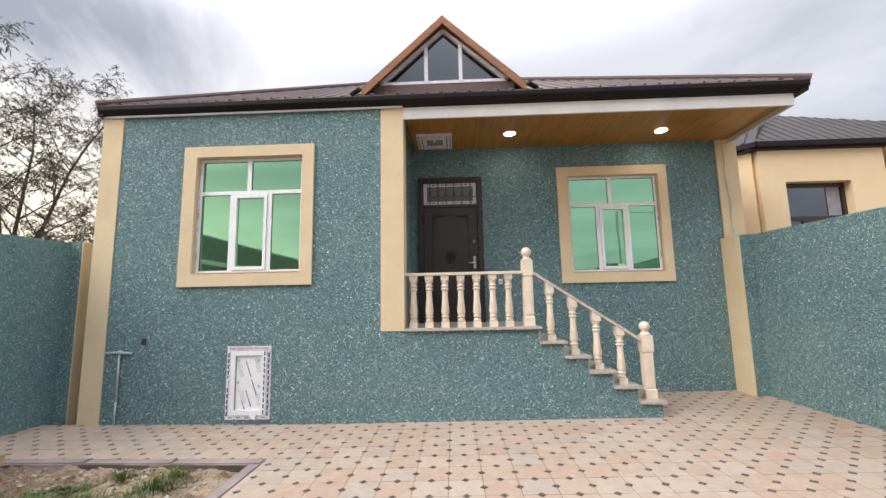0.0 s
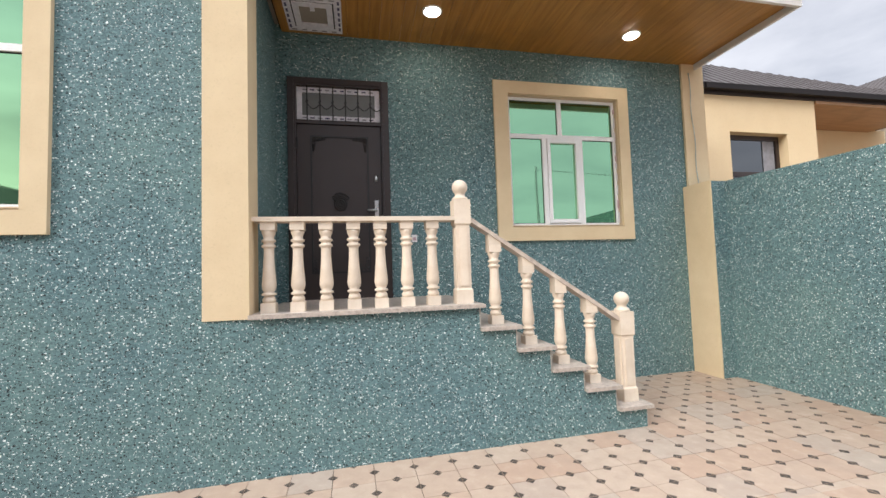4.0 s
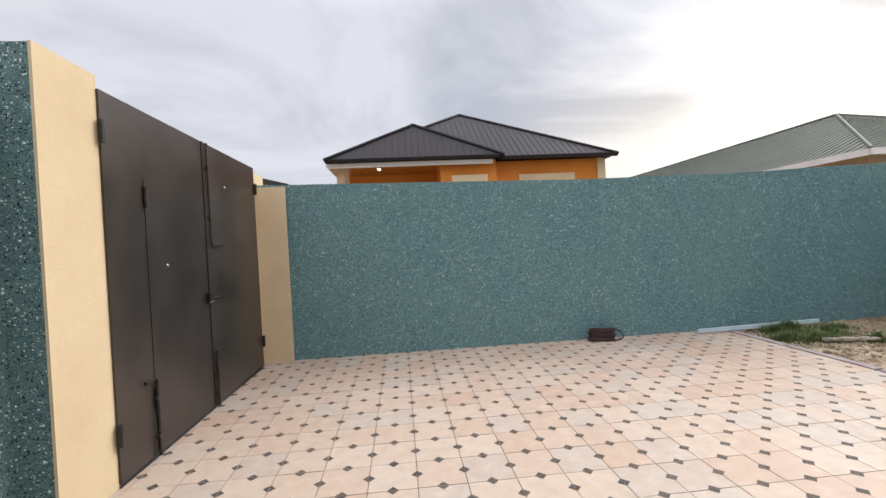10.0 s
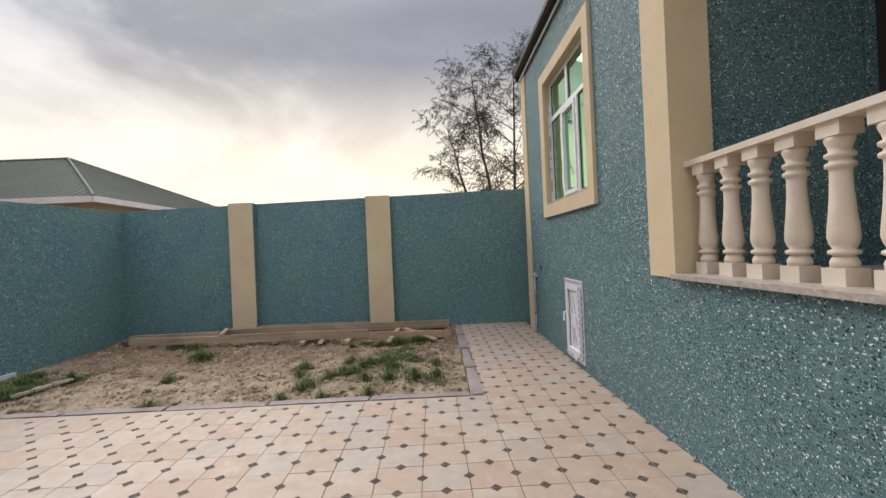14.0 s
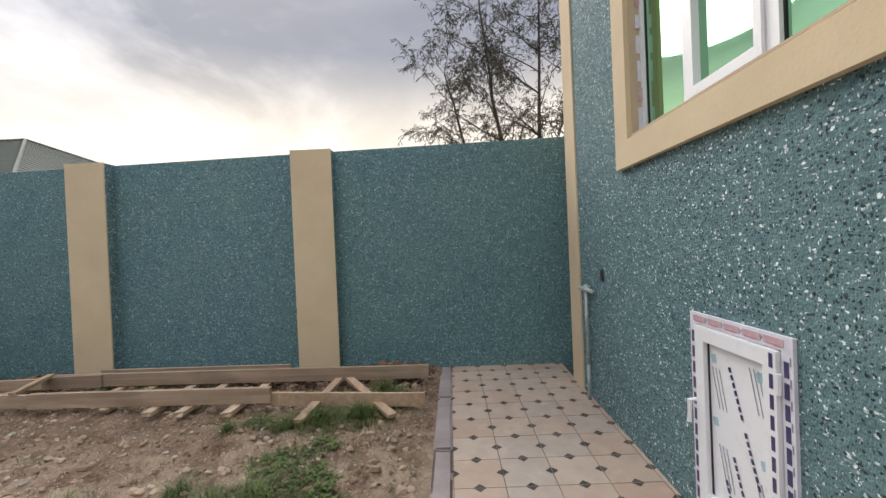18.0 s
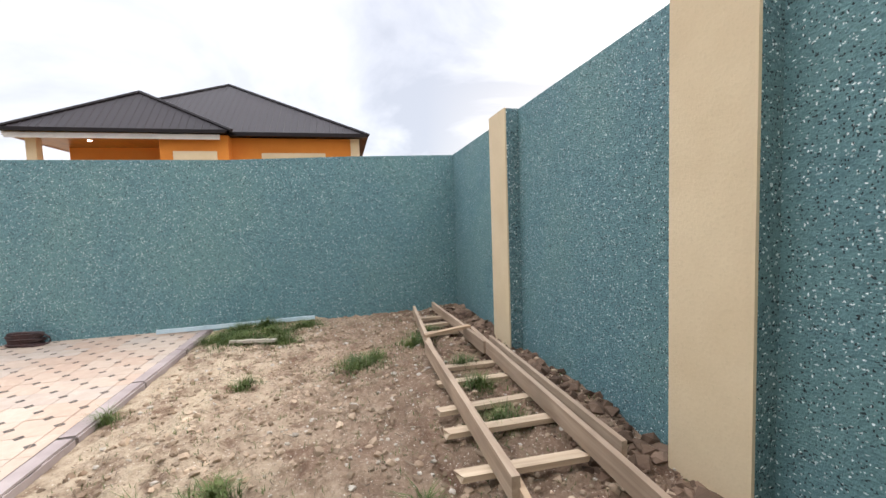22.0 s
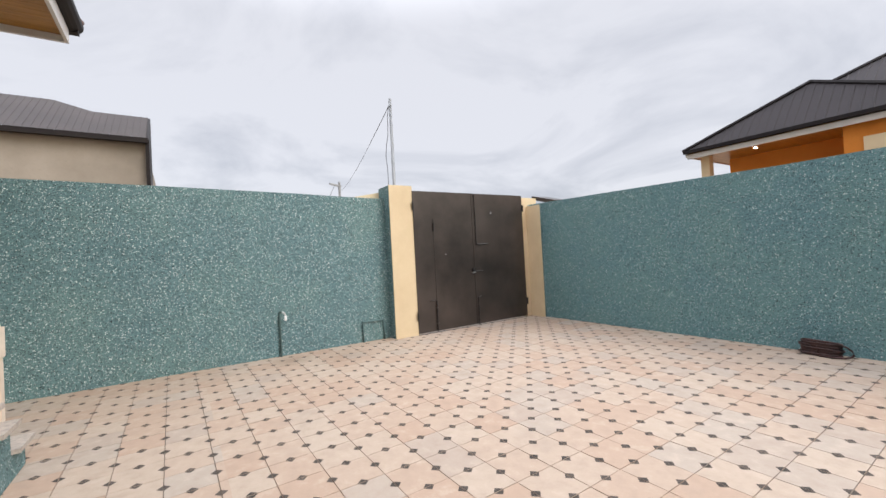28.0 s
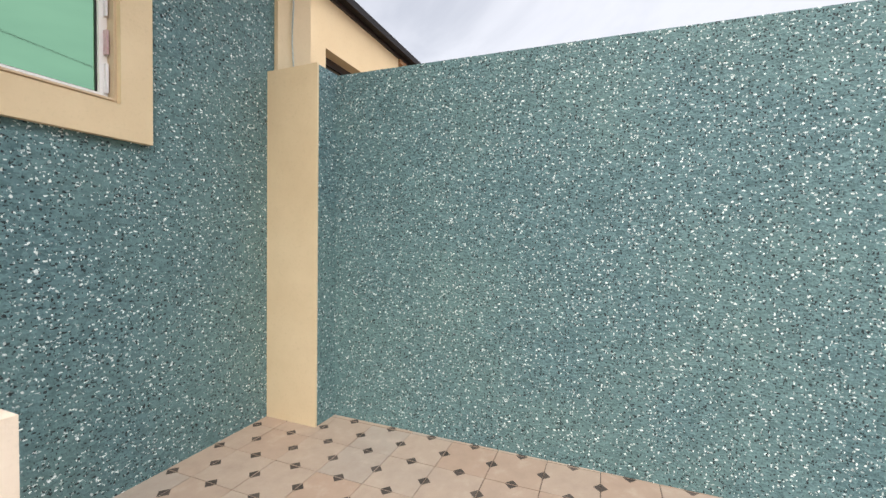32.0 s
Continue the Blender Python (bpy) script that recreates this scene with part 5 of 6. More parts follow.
def plank(a, b, z0, h, th, m, nm="plank", tilt=0.0):
    ca = Vector((a[0] + 3.95, a[1] - 1.6, z0 + h / 2))
    cb = Vector((b[0] + 3.95, b[1] - 1.6, z0 + h / 2))
    ln = (cb - ca).length
    bm = boxes((-th / 2, th / 2, -ln / 2, ln / 2, -h / 2, h / 2))
    bmesh.ops.subdivide_edges(bm, edges=[e for e in bm.edges if e.calc_length() > 0.5], cuts=5)
    for v in bm.verts:
        v.co.x += 0.004 * noise.noise(Vector((v.co.y * 3 + a[1], z0, 1)))
        v.co.z += 0.005 * noise.noise(Vector((v.co.y * 2 + a[1], h, 5)))
    ob = part(nm, bm, m, fw)
    d = (cb - ca).normalized()
    ob.matrix_basis = Matrix.Translation((ca + cb) / 2) @ Euler((0, tilt, math.atan2(-d.x, d.y))).to_matrix().to_4x4()
    return ob


plank((-3.90, -0.85), (-3.75, 0.98), 0.02, 0.11, 0.035, M_PLANK)
plank((-3.735, 0.82), (-3.695, 2.92), 0.025, 0.125, 0.04, M_PLANK)
plank((-3.735, 2.80), (-3.60, 4.20), -0.01, 0.105, 0.03, M_RAWWOOD)
plank((-4.20, -1.05), (-4.26, 0.62), 0.02, 0.10, 0.035, M_PLANK)
plank((-4.215, 0.45), (-4.235, 1.02), 0.03, 0.115, 0.035, M_PLANK)
plank((-4.27, 0.50), (-4.17, 4.20), 0.03, 0.12, 0.035, M_PLANK)
plank((-4.315, 0.95), (-4.285, 2.85), 0.05, 0.12, 0.03, M_PLANK)
for y, x0, x1 in ((-0.62, -3.80, -4.25), (-0.25, -3.78, -4.22), (0.12, -3.76, -4.24), (1.18, -3.66, -4.30), (1.53, -3.62, -4.32), (1.92, -3.52, -4.40), (2.25, -3.50, -4.42), (2.66, -3.46, -4.22)):
    bm = boxes((min(x0, x1) + 3.97, max(x0, x1) + 3.89, -0.036, 0.036, -0.004, 0.028), bevel=0.003)
    for v in bm.verts:
        v.co.x += 0.03 * noise.noise(Vector((v.co.y * 40, y, v.co.z * 30)))
    part("batten", bm, M_BATTEN, fw, at=pose(0, y - 1.6 + random.uniform(-0.02, 0.02), -0.01, 0, 0, random.uniform(-3, 3)))
bm = B()
beam(bm, (0.20, 0.66 - 1.6, 0.145), (-0.30, 0.50 - 1.6, 0.155), 0.055, 0.03)
part("batten", bm, M_RAWWOOD, fw)
for a, b in (((-4.20, 3.36), (-3.36, 3.27)), ((-4.18, 3.45), (-3.40, 3.97))):
    bm = B()
    beam(bm, (a[0] + 3.95, a[1] - 1.6, 0.045), (b[0] + 3.95, b[1] - 1.6, 0.0), 0.07, 0.025)
    part("batten", bm, M_RAWWOOD, fw)

for y, z in ((3.132, 0.436), (3.195, 0.487)):
    bm = B()
    lathe(bm, [(0.0055, 0.0), (0.005, 0.008), (0.002, 0.012)], 8)
    pin = tagged(new("wall_plug", mesh_of("wall_plug", bm, M_CONC)), "small dark fixing in a cream fence pier", "fixing")
    pin.matrix_basis = pose(-4.566, y, z, 0, 90, 0)

# clods, pebbles and grass
rng = random.Random(4)


def scatter_rocks(count, where, r0, r1, m, name, label):
    verts, faces = [], []
    base = B()
    bmesh.ops.create_icosphere(base, subdivisions=1, radius=1)
    bv = [v.co.copy() for v in base.verts]
    bf = [[v.index for v in f.verts] for f in base.faces]
    base.free()
    for _ in range(count):
        x, y = where()
        r = r0 + (r1 - r0) * rng.random() ** 3
        k = len(verts)
        q = Euler([rng.random() * 6 for _ in range(3)]).to_matrix()
        st = Vector((rng.uniform(0.7, 1.3), rng.uniform(0.7, 1.3), rng.uniform(0.5, 0.9)))
        for c in bv:
            p = q @ (c * (r * rng.uniform(0.55, 1.3)) * st.x)
            verts.append((x + p.x, y + p.y * st.y, soil_z(x, y) + r * 0.15 + p.z * st.z))
        faces += [[k + i for i in f] for f in bf]
    me = bpy.data.meshes.new(name)
    me.from_pydata(verts, [], faces)
    me.materials.append(m)
    return tagged(new(name, me), label, "stones", kind="stuff")


def bed():
    return rng.uniform(SX0 + 0.05, SX1 - 0.12), rng.uniform(SY0 + 0.15, SY1 - 0.1)


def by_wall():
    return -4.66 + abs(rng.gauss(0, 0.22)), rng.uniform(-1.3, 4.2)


scatter_rocks(5600, bed, 0.003, 0.032, M_CLOD, "soil_clods", "crumbled brown soil clods")
scatter_rocks(2100, by_wall, 0.006, 0.060, M_CLOD_DARK, "wall_rubble", "brown clods and stones heaped along the wall")
scatter_rocks(1300, bed, 0.003, 0.024, M_PEB, "pebbles", "small pale pebbles and mortar crumbs")

TUFTS = [(-1.55, -0.75, 0.34), (-1.85, -0.6, 0.38), (-2.15, -0.8, 0.34), (-2.3, -0.35, 0.26), (-1.7, -1.1, 0.3), (-2.5, -1.0, 0.25), (-2.0, -1.15, 0.3), (-1.35, 1.2, 0.12), (-2.17, 0.88, 0.13), (-3.1, 0.75, 0.27), (-3.25, 0.62, 0.15), (-3.7, 0.3, 0.22), (-3.9, -0.05, 0.22), (-2.36, 2.38, 0.17), (-1.62, 2.6, 0.13), (-1.78, 2.62, 0.12), (-1.98, 2.78, 0.15), (-2.14, 2.9, 0.13), (-2.55, 2.9, 0.12), (-3.32, 2.76, 0.08), (-1.38, 2.85, 0.09), (-2.06, 2.43, 0.08), (-2.06, 3.02, 0.16), (-2.25, 3.1, 0.17), (-2.4, 3.17, 0.16), (-2.45, 3.37, 0.22), (-2.15, 3.47, 0.22), (-1.85, 3.2, 0.12), (-1.8, 3.46, 0.15), (-1.8, 3.75, 0.2), (-1.79, 3.98, 0.14), (-3.45, 3.4, 0.27), (-3.35, 3.17, 0.16), (-3.5, 3.7, 0.28), (-3.75, 3.95, 0.25), (-4.0, 3.8, 0.2), (-2.25, 3.97, 0.12), (-3.97, 1.6, 0.18), (-3.97, 1.15, 0.16), (-3.95, 2.1, 0.2), (-1.42, 2.45, 0.1), (-1.45, 3.3, 0.1)]
WEEDS = [(-2.7, 3.47, 0.2), (-2.85, 3.3, 0.16), (-2.6, 3.65, 0.15), (-3.43, 2.95, 0.12), (-3.0, 3.55, 0.12), (-2.45, 3.75, 0.1)]
verts, faces = [], []


def blade(x, y, hgt, lean, az, w):
    z = soil_z(x, y) - 0.005
    dx, dy = math.cos(az), math.sin(az)
    k = len(verts)
    for f, ww in ((0, 1.0), (0.55, 0.8)):
        ox, oy = dx * lean * f * f * hgt, dy * lean * f * f * hgt
        verts.extend([(x + ox - dy * w * ww, y + oy + dx * w * ww, z + hgt * f), (x + ox + dy * w * ww, y + oy - dx * w * ww, z + hgt * f)])
    verts.append((x + dx * lean * hgt, y + dy * lean * hgt, z + hgt * (1 - 0.3 * lean)))
    faces.extend([(k, k + 1, k + 3, k + 2), (k + 2, k + 3, k + 4)])


for tx, ty, tr in TUFTS:
    for _ in range(int(9000 * tr * tr) + 90):
        a, r = rng.random() * math.tau, tr * abs(rng.gauss(0, 0.68))
        x, y = tx + r * math.cos(a), ty + r * math.sin(a) * 0.8
        if SX0 + 0.03 < x < SX1 - 0.03 and back_y(x) + 0.03 < y < SY1 - 0.03:
            blade(x, y, rng.uniform(0.04, 0.175) * max(0.3, 1.1 - r / tr * 0.6), rng.uniform(0.3, 1.5), rng.random() * math.tau, rng.uniform(0.0014, 0.0032))
for _ in range(1700):
    x, y = bed()
    for _ in range(3):
        blade(x + rng.gauss(0, 0.012), y + rng.gauss(0, 0.012), rng.uniform(0.015, 0.05), rng.uniform(0.3, 1.0), rng.random() * math.tau, 0.002)
green_verts, green_faces = verts, faces
verts, faces = [], []
for _ in range(1300):
    x, y = bed()
    az, ln, w = rng.random() * math.tau, rng.uniform(0.02, 0.09), rng.uniform(0.0012, 0.003)
    dx, dy, k = math.cos(az), math.sin(az), len(verts)
    pts = [(x + dx * ln * f + dy * 0.012 * f * (1 - f), y + dy * ln * f) for f in (0, 0.5, 1)]
    for px, py in pts:
        z = soil_z(px, py) + rng.uniform(0.003, 0.014)
        verts.extend([(px - dy * w, py + dx * w, z), (px + dy * w, py - dx * w, z + 0.002)])
    faces.extend([(k, k + 1, k + 3, k + 2), (k + 2, k + 3, k + 5, k + 4)])
me = bpy.data.meshes.new("dry_litter")
me.from_pydata(verts, [], faces)
me.materials.append(M_STRAW)
tagged(new("dry_litter", me), "dry stalks and straw scattered on bare soil", "litter", kind="stuff")
verts, faces = green_verts, green_faces
for tx, ty, tr in WEEDS:
    for _ in range(int(1300 * tr)):
        a, r = rng.random() * math.tau, tr * math.sqrt(rng.random())
        x, y, az, ln = tx + r * math.cos(a), ty + r * math.sin(a), rng.random() * math.tau, rng.uniform(0.018, 0.045)
        z, k = soil_z(x, y) + rng.uniform(0.004, 0.03), len(verts)
        dx, dy = math.cos(az) * ln, math.sin(az) * ln
        verts.extend([(x, y, z), (x + dx * 0.5 - dy * 0.3, y + dy * 0.5 + dx * 0.3, z + 0.010), (x + dx, y + dy, z + rng.uniform(-0.005, 0.012)), (x + dx * 0.5 + dy * 0.3, y + dy * 0.5 - dx * 0.3, z + 0.010)])
        faces.append((k, k + 1, k + 2, k + 3))
me = bpy.data.meshes.new("grass")
me.from_pydata(verts, [], faces)
me.materials.append(M_GRASS)
tagged(new("grass", me), "sparse tufts of green grass in bare soil", "grass", kind="stuff")


# ---- trees beyond the left wall ----
def tree(seed, x, y, stems, branches):
    """Slender stems given as (lean in x, lean in y, height), airy side branches, drooping leafy twigs."""
    rg = random.Random(seed)
    tr = holder("tree", "slender multi-stemmed tree with narrow drooping leaves", "tree", (x, y, -0.2), "trees behind the yard wall")
    wood_bm = B()
    vs, fs = [], []

    def leaf(p, d):
        dirn = (d * 0.55 + Vector((rg.gauss(0, 0.5), rg.gauss(0, 0.5), rg.gauss(-0.6, 0.35)))).normalized()
        sd = dirn.cross(Vector((rg.gauss(0, 1), rg.gauss(0, 1), rg.gauss(0, 1)))).normalized()
        ln, w = rg.uniform(0.06, 0.125), rg.uniform(0.006, 0.0105)
        k = len(vs)
        up_ = dirn.cross(sd) * 0.006
        vs.extend([p, p + dirn * ln * 0.45 + sd * w + up_, p + dirn * ln, p + dirn * ln * 0.45 - sd * w + up_])
        fs.extend([(k, k + 1, k + 2), (k, k + 2, k + 3)])

    def run(p, d, ln, r, n, bend, lift, sides):
        pts, rad, dirs = [p], [r], [d]
        for i in range(n):
            d = (d + Vector((rg.gauss(0, bend), rg.gauss(0, bend), rg.gauss(lift, bend * 0.5)))).normalized()
            p = p + d * (ln / n)
            pts.append(p)
            rad.append(max(0.0022, r * (1 - 0.8 * (i + 1) / n)))
            dirs.append(d)
        tube(wood_bm, pts, rad, sides, False)
        return pts, rad, dirs

    def twig(p, d, ln):
        pts, _, dirs = run(p, d, ln, 0.0035, 4, 0.16, -0.16, 3)
        count = int(ln * 28)
        for i in range(count):
            f = (0.15 + 0.85 * (i / count)) * 4
            k = min(3, int(f))
            leaf(pts[k].lerp(pts[k + 1], f - k), dirs[k + 1])

    def branch(p, d, ln, r, depth):
        pts, rad, dirs = run(p, d, ln, r, 7, 0.10, 0.01, 4)
        for i in range(1, 8):
            for _ in range(2 if i > 2 else 1):
                side = Vector((rg.gauss(0, 1), rg.gauss(0, 1), rg.gauss(0.15, 0.7))).normalized()
                out = (dirs[i] * 0.7 + side * 0.8).normalized()
                if depth == 0 and i in (2, 4, 6) and rg.random() < 0.8:
                    branch(pts[i], out, ln * rg.uniform(0.3, 0.5), max(0.004, rad[i] * 0.55), 1)
                elif rg.random() < 0.52:
                    twig(pts[i], out, rg.uniform(0.16, 0.36))
        twig(pts[-1], dirs[-1], 0.35)

    for (lx, ly, high) in stems:
        d = Vector((lx, ly, high)).normalized()
        pts, rad, dirs = run(Vector((rg.gauss(0, 0.10), rg.gauss(0, 0.10), 0)), d, high, 0.062, 16, 0.045, 0.0, 7)
        for i in range(6, 17):
            for _ in range((1 + i % 2 if branches > 1 else 1) if i < 16 else 2):
                a = rg.random() * math.tau
                out = (dirs[i] * 0.75 + Vector((math.cos(a), math.sin(a), rg.uniform(-0.15, 0.45)))).normalized()
                branch(pts[i], out, high * rg.uniform(0.17, 0.30) * (1.15 - 0.03 * i), max(0.007, rad[i] * 0.55), 0)
    part("trunk", wood_bm, M_BARK, tr, "thin dark leaning stems")
    me = bpy.data.meshes.new("crown")
    me.from_pydata(vs, [], fs)
    me.materials.append(M_LEAF)
    cr = new("crown", me)
    cr.parent = tr
    return tr


tree(11, -7.5, 5.85, [(0.1, -0.75, 5.8), (0.25, -2.1, 4.8), (-0.3, 0.3, 5.9)], 2)
tree(23, -7.9, 7.6, [(0.2, -0.4, 6.0), (-0.3, 0.5, 6.2), (0.5, -0.3, 5.5)], 2)
tree(31, -8.6, 10.2, [(0.3, -0.5, 5.8), (-0.4, 0.6, 5.9)], 2)


# ---- neighbouring houses ----
def hip_roof(bm, x0, x1, y0, y1, z, rise, run):
    """Ribbed hip roof over a rectangle; run is the plan depth from eave to ridge."""
    k = math.sqrt(1 + (rise / run) ** 2)
    s = rise / run
    lx, ly = x1 - x0, y1 - y0
    ribbed(bm, (x0, y1, z), (1, 0, 0), (0, -1, s), lx, lambda q: k * min(q, lx - q, run), 0.3, 0.08, 0.03)
    ribbed(bm, (x1, y0, z), (-1, 0, 0), (0, 1, s), lx, lambda q: k * min(q, lx - q, run), 0.3, 0.08, 0.03)
    ribbed(bm, (x0, y0, z), (0, 1, 0), (1, 0, s), ly, lambda q: k * min(q, ly - q, run), 0.3, 0.08, 0.03)
    ribbed(bm, (x1, y1, z), (0, -1, 0), (-1, 0, s), ly, lambda q: k * min(q, ly - q, run), 0.3, 0.08, 0.03)


def ridge_lines(parent, m, *lines):
    bm = B()
    for a, b in lines:
        tube(bm, [a, b], 0.06, 6)
    part("ridge_cap", bm, m, parent)


def pyramid(bm, x0, x1, y0, y1, z, apex):
    """Ribbed roof of four faces that meet in one point."""
    ax, ay, az = apex
    lx, ly = x1 - x0, y1 - y0
    for o, u, ln, sa, run in (((x0, y1, z), (1, 0, 0), lx, ax - x0, y1 - ay), ((x1, y0, z), (-1, 0, 0), lx, x1 - ax, ay - y0), ((x0, y0, z), (0, 1, 0), ly, ay - y0, ax - x0), ((x1, y1, z), (0, -1, 0), ly, y1 - ay, x1 - ax)):
        inward = Vector((u[1], -u[0], 0))
        mid = Vector(o) + Vector(u) * ln / 2 + inward
        if (mid - Vector((ax, ay, z))).length > (Vector(o) + Vector(u) * ln / 2 - inward - Vector((ax, ay, z))).length:
            inward = -inward
        s_ = (az - z) / run
        full = run * math.sqrt(1 + s_ * s_)
        ribbed(bm, o, u, (inward.x, inward.y, s_), ln, lambda q, sa=sa, ln=ln, full=full: full * min(q / sa, (ln - q) / (ln - sa)), 0.2, 0.04, 0.014)


oh = holder("orange_house", "single-storey orange rendered house with dark hip roof", "house", (0.69, -12.36, -0.1))


def at_oh(*d):
    return boxes((d[0] - 0.7, d[1] - 0.7, d[2] + 12, d[3] + 12, d[4] + 0.2, d[5] + 0.2))


part("wall", at_oh(-3.6, 0.2, -15, -8.95, -0.2, 3.9), M_ORANGE, oh)
part("wall", at_oh(0.2, 5.0, -15, -10.2, -0.2, 3.9), M_ORANGE, oh)
part("wall", at_oh(0.15, 1.95, -10.2, -8.55, -0.2, 3.9), M_ORANGE, oh)
part("porch_ceiling", at_oh(1.95, 5.40, -10.2, -8.34, 3.80, 3.9), M_SOFFIT, oh)
part("soffit", at_oh(5.0, 5.40, -15.2, -10.2, 3.80, 3.9), M_SOFFIT, oh)
part("corner_post", at_oh(4.96, 5.20, -8.95, -8.7, -0.2, 3.8), M_CREAM, oh)
part("corner_post", at_oh(-3.68, -3.4, -9.2, -8.9, -0.2, 3.9), M_CREAM, oh)
part("window_surround", at_oh(0.45, 1.6, -8.52, -8.5, 2.2, 3.42), M_CREAM, oh)
part("window_surround", at_oh(-2.6, -0.7, -8.92, -8.9, 2.2, 3.44), M_CREAM, oh)
part("fascia", at_oh(0.3, 5.40, -8.33, -8.29, 3.72, 3.86), M_FASCIA, oh)
part("gutter", at_oh(0.1, 5.45, -8.29, -8.15, 3.88, 3.97), M_GUTTER, oh)
part("gutter", at_oh(-3.93, 0.1, -8.62, -8.5, 3.88, 3.99), M_GUTTER, oh)
part("fascia", at_oh(5.401, 5.44, -15.2, -8.29, 3.78, 3.92), M_FASCIA, oh)
bm = B()
pyramid(bm, -3.97 - 0.7, 5.46 - 0.7, -15.3 + 12, -8.54 + 12, 3.95 + 0.2, (0.07, 0.07, 6.59))
part("roof", bm, M_ROOF2, oh, "dark anthracite ribbed metal")
bm = B()
pyramid(bm, -0.05 - 0.7, 5.47 - 0.7, -10.9 + 12, -8.18 + 12, 3.95 + 0.2, (2.01, 2.47, 5.53))
part("roof", bm, M_ROOF2, oh)
for corner, top in (((4.76, 3.46, 4.16), (0.07, 0.07, 6.60)), ((-4.67, 3.46, 4.16), (0.07, 0.07, 6.60)), ((4.77, 3.82, 4.16), (2.01, 2.47, 5.54)), ((-0.75, 3.82, 4.16), (2.01, 2.47, 5.54))):
    ridge_lines(oh, M_GUTTER, (corner, top))
bm = B()
lathe(bm, [(0.045, -0.006), (0.045, 0.0)], 16)
part("downlight", bm, M_LAMP, oh, "glowing porch light", at=pose(3.9 - 0.7, -9.1 + 12, 3.795 + 0.2))

gh = holder("green_roof_house", "house with a grey-green metal hip roof", "house", (-17.3, -14.5, -0.2))
bm = B()
hip_roof(bm, -6.38, 6.38, -26.0, 7.43, 3.76, 2.89, 6.38)
part("roof", bm, M_ROOF3, gh, "grey-green ribbed metal roof")
part("wall", boxes((-5.8, 5.8, -25.4, 6.85, 0, 3.7)), M_REVEAL, gh)
bm = B()
for d in ((-6.4, 6.4, 7.38, 7.46, 3.58, 3.78), (6.33, 6.41, -26.0, 7.375, 3.58, 3.78)):
    box(bm, *d)
part("fascia", bm, M_FASCIA, gh)
ridge_lines(gh, M_ROOF3, ((6.38, 7.43, 3.78), (0, 1.05, 6.68)), ((-6.38, 7.43, 3.78), (0, 1.05, 6.68)), ((0, 1.05, 6.68), (0, -19.6, 6.68)))

nh = holder("cream_house", "cream rendered house with brown gutter and dark window", "house", (8, 9, -0.2))


def at_nh(*d):
    return (d[0] - 8, d[1] - 8, d[2] - 9, d[3] - 9, d[4] + 0.2, d[5] + 0.2)


bm = pierced(6.5 - 8, 8.82 - 8, 8.06 - 9, 8.36 - 9, 0, 4.385, [(6.96 - 8, 8.17 - 8, 2.4, 3.765)])
beam(bm, (6.5 - 8, 8.20 - 9, 2.19), (5.7 - 8, 9.0 - 9, 2.19), 0.22, 4.38)
part("wall", bm, M_NEIGH, nh)
part("wall", boxes(at_nh(8.52, 8.82, 8.36, 14, -0.2, 4.18), at_nh(8.82, 12.4, 9.2, 9.5, -0.2, 4.18)), M_NEIGH, nh)
part("window_frame", boxes(at_nh(6.96, 7.03, 8.22, 8.3, 2.2, 3.565), at_nh(8.10, 8.17, 8.22, 8.3, 2.2, 3.565), at_nh(7.03, 8.10, 8.22, 8.3, 3.49, 3.565), at_nh(7.03, 8.10, 8.22, 8.3, 2.84, 2.92), at_nh(7.33, 7.41, 8.22, 8.3, 2.2, 2.84), at_nh(7.73, 7.81, 8.22, 8.3, 2.2, 2.84)), M_DOOR, nh, "dark brown window frame")
part("pane", boxes(at_nh(7.03, 8.10, 8.25, 8.27, 2.2, 3.49)), M_DGLASS, nh)
# pale strip in front of the pane paints a reflection
part("reflection_strip", boxes(at_nh(7.83, 8.07, 8.235, 8.245, 2.93, 3.48)), M_GREYINK_REFL, nh, "pale grey strip painting a reflection on the glass")
part("porch_ceiling", boxes(at_nh(8.825, 11.9, 8.031, 9.2, 4.13, 4.185)), M_PINE, nh)
part("soffit", boxes(at_nh(6.3, 12.2, 8.031, 10.85, 4.19, 4.24)), M_DOOR, nh)
part("gutter", boxes(at_nh(6.42, 12.2, 7.92, 8.03, 4.235, 4.33)), M_GUTTER, nh)
bm = B()
beam(bm, (6.43 - 8, 7.97 - 9, 4.483), (5.5 - 8, 8.9 - 9, 4.483), 0.11, 0.095)
part("gutter", bm, M_GUTTER, nh)
bm = B()
pyramid(bm, 6.4 - 8, 12.3 - 8, 7.95 - 9, 10.89 - 9, 4.33 + 0.2, (7.9 - 8, 9.42 - 9, 5.71))
part("roof", bm, M_ROOF4, nh)
bm = B()
ribbed(bm, (6.4 - 8, 7.95 - 9, 4.53), (-1, 1, 0), (1, 1, 1.1), 1.3, lambda q: 1.75, 0.2, 0.06, 0.03)
part("roof", bm, M_ROOF4, nh)

gy = holder("grey_house", "tall unpainted cement-rendered house with dark metal roof", "house", (24, 9, -0.2))
part("wall", boxes((-6.5, 6, -3.55, 8, 0, 6.25)), M_CONC, gy)
bm = B()
sg = 2.65 * math.sqrt(1 + 0.70 ** 2)
ribbed(bm, (-6.75, 9, 6.34), (0, -1, 0), (1, 0, 0.70), 12.6, lambda q: sg * (1.0 if q < 9.65 else max(0.72, 1.0 - 0.225 * (q - 9.65))), 0.2, 0.04, 0.012)
part("roof", bm, M_ROOF4, gy)
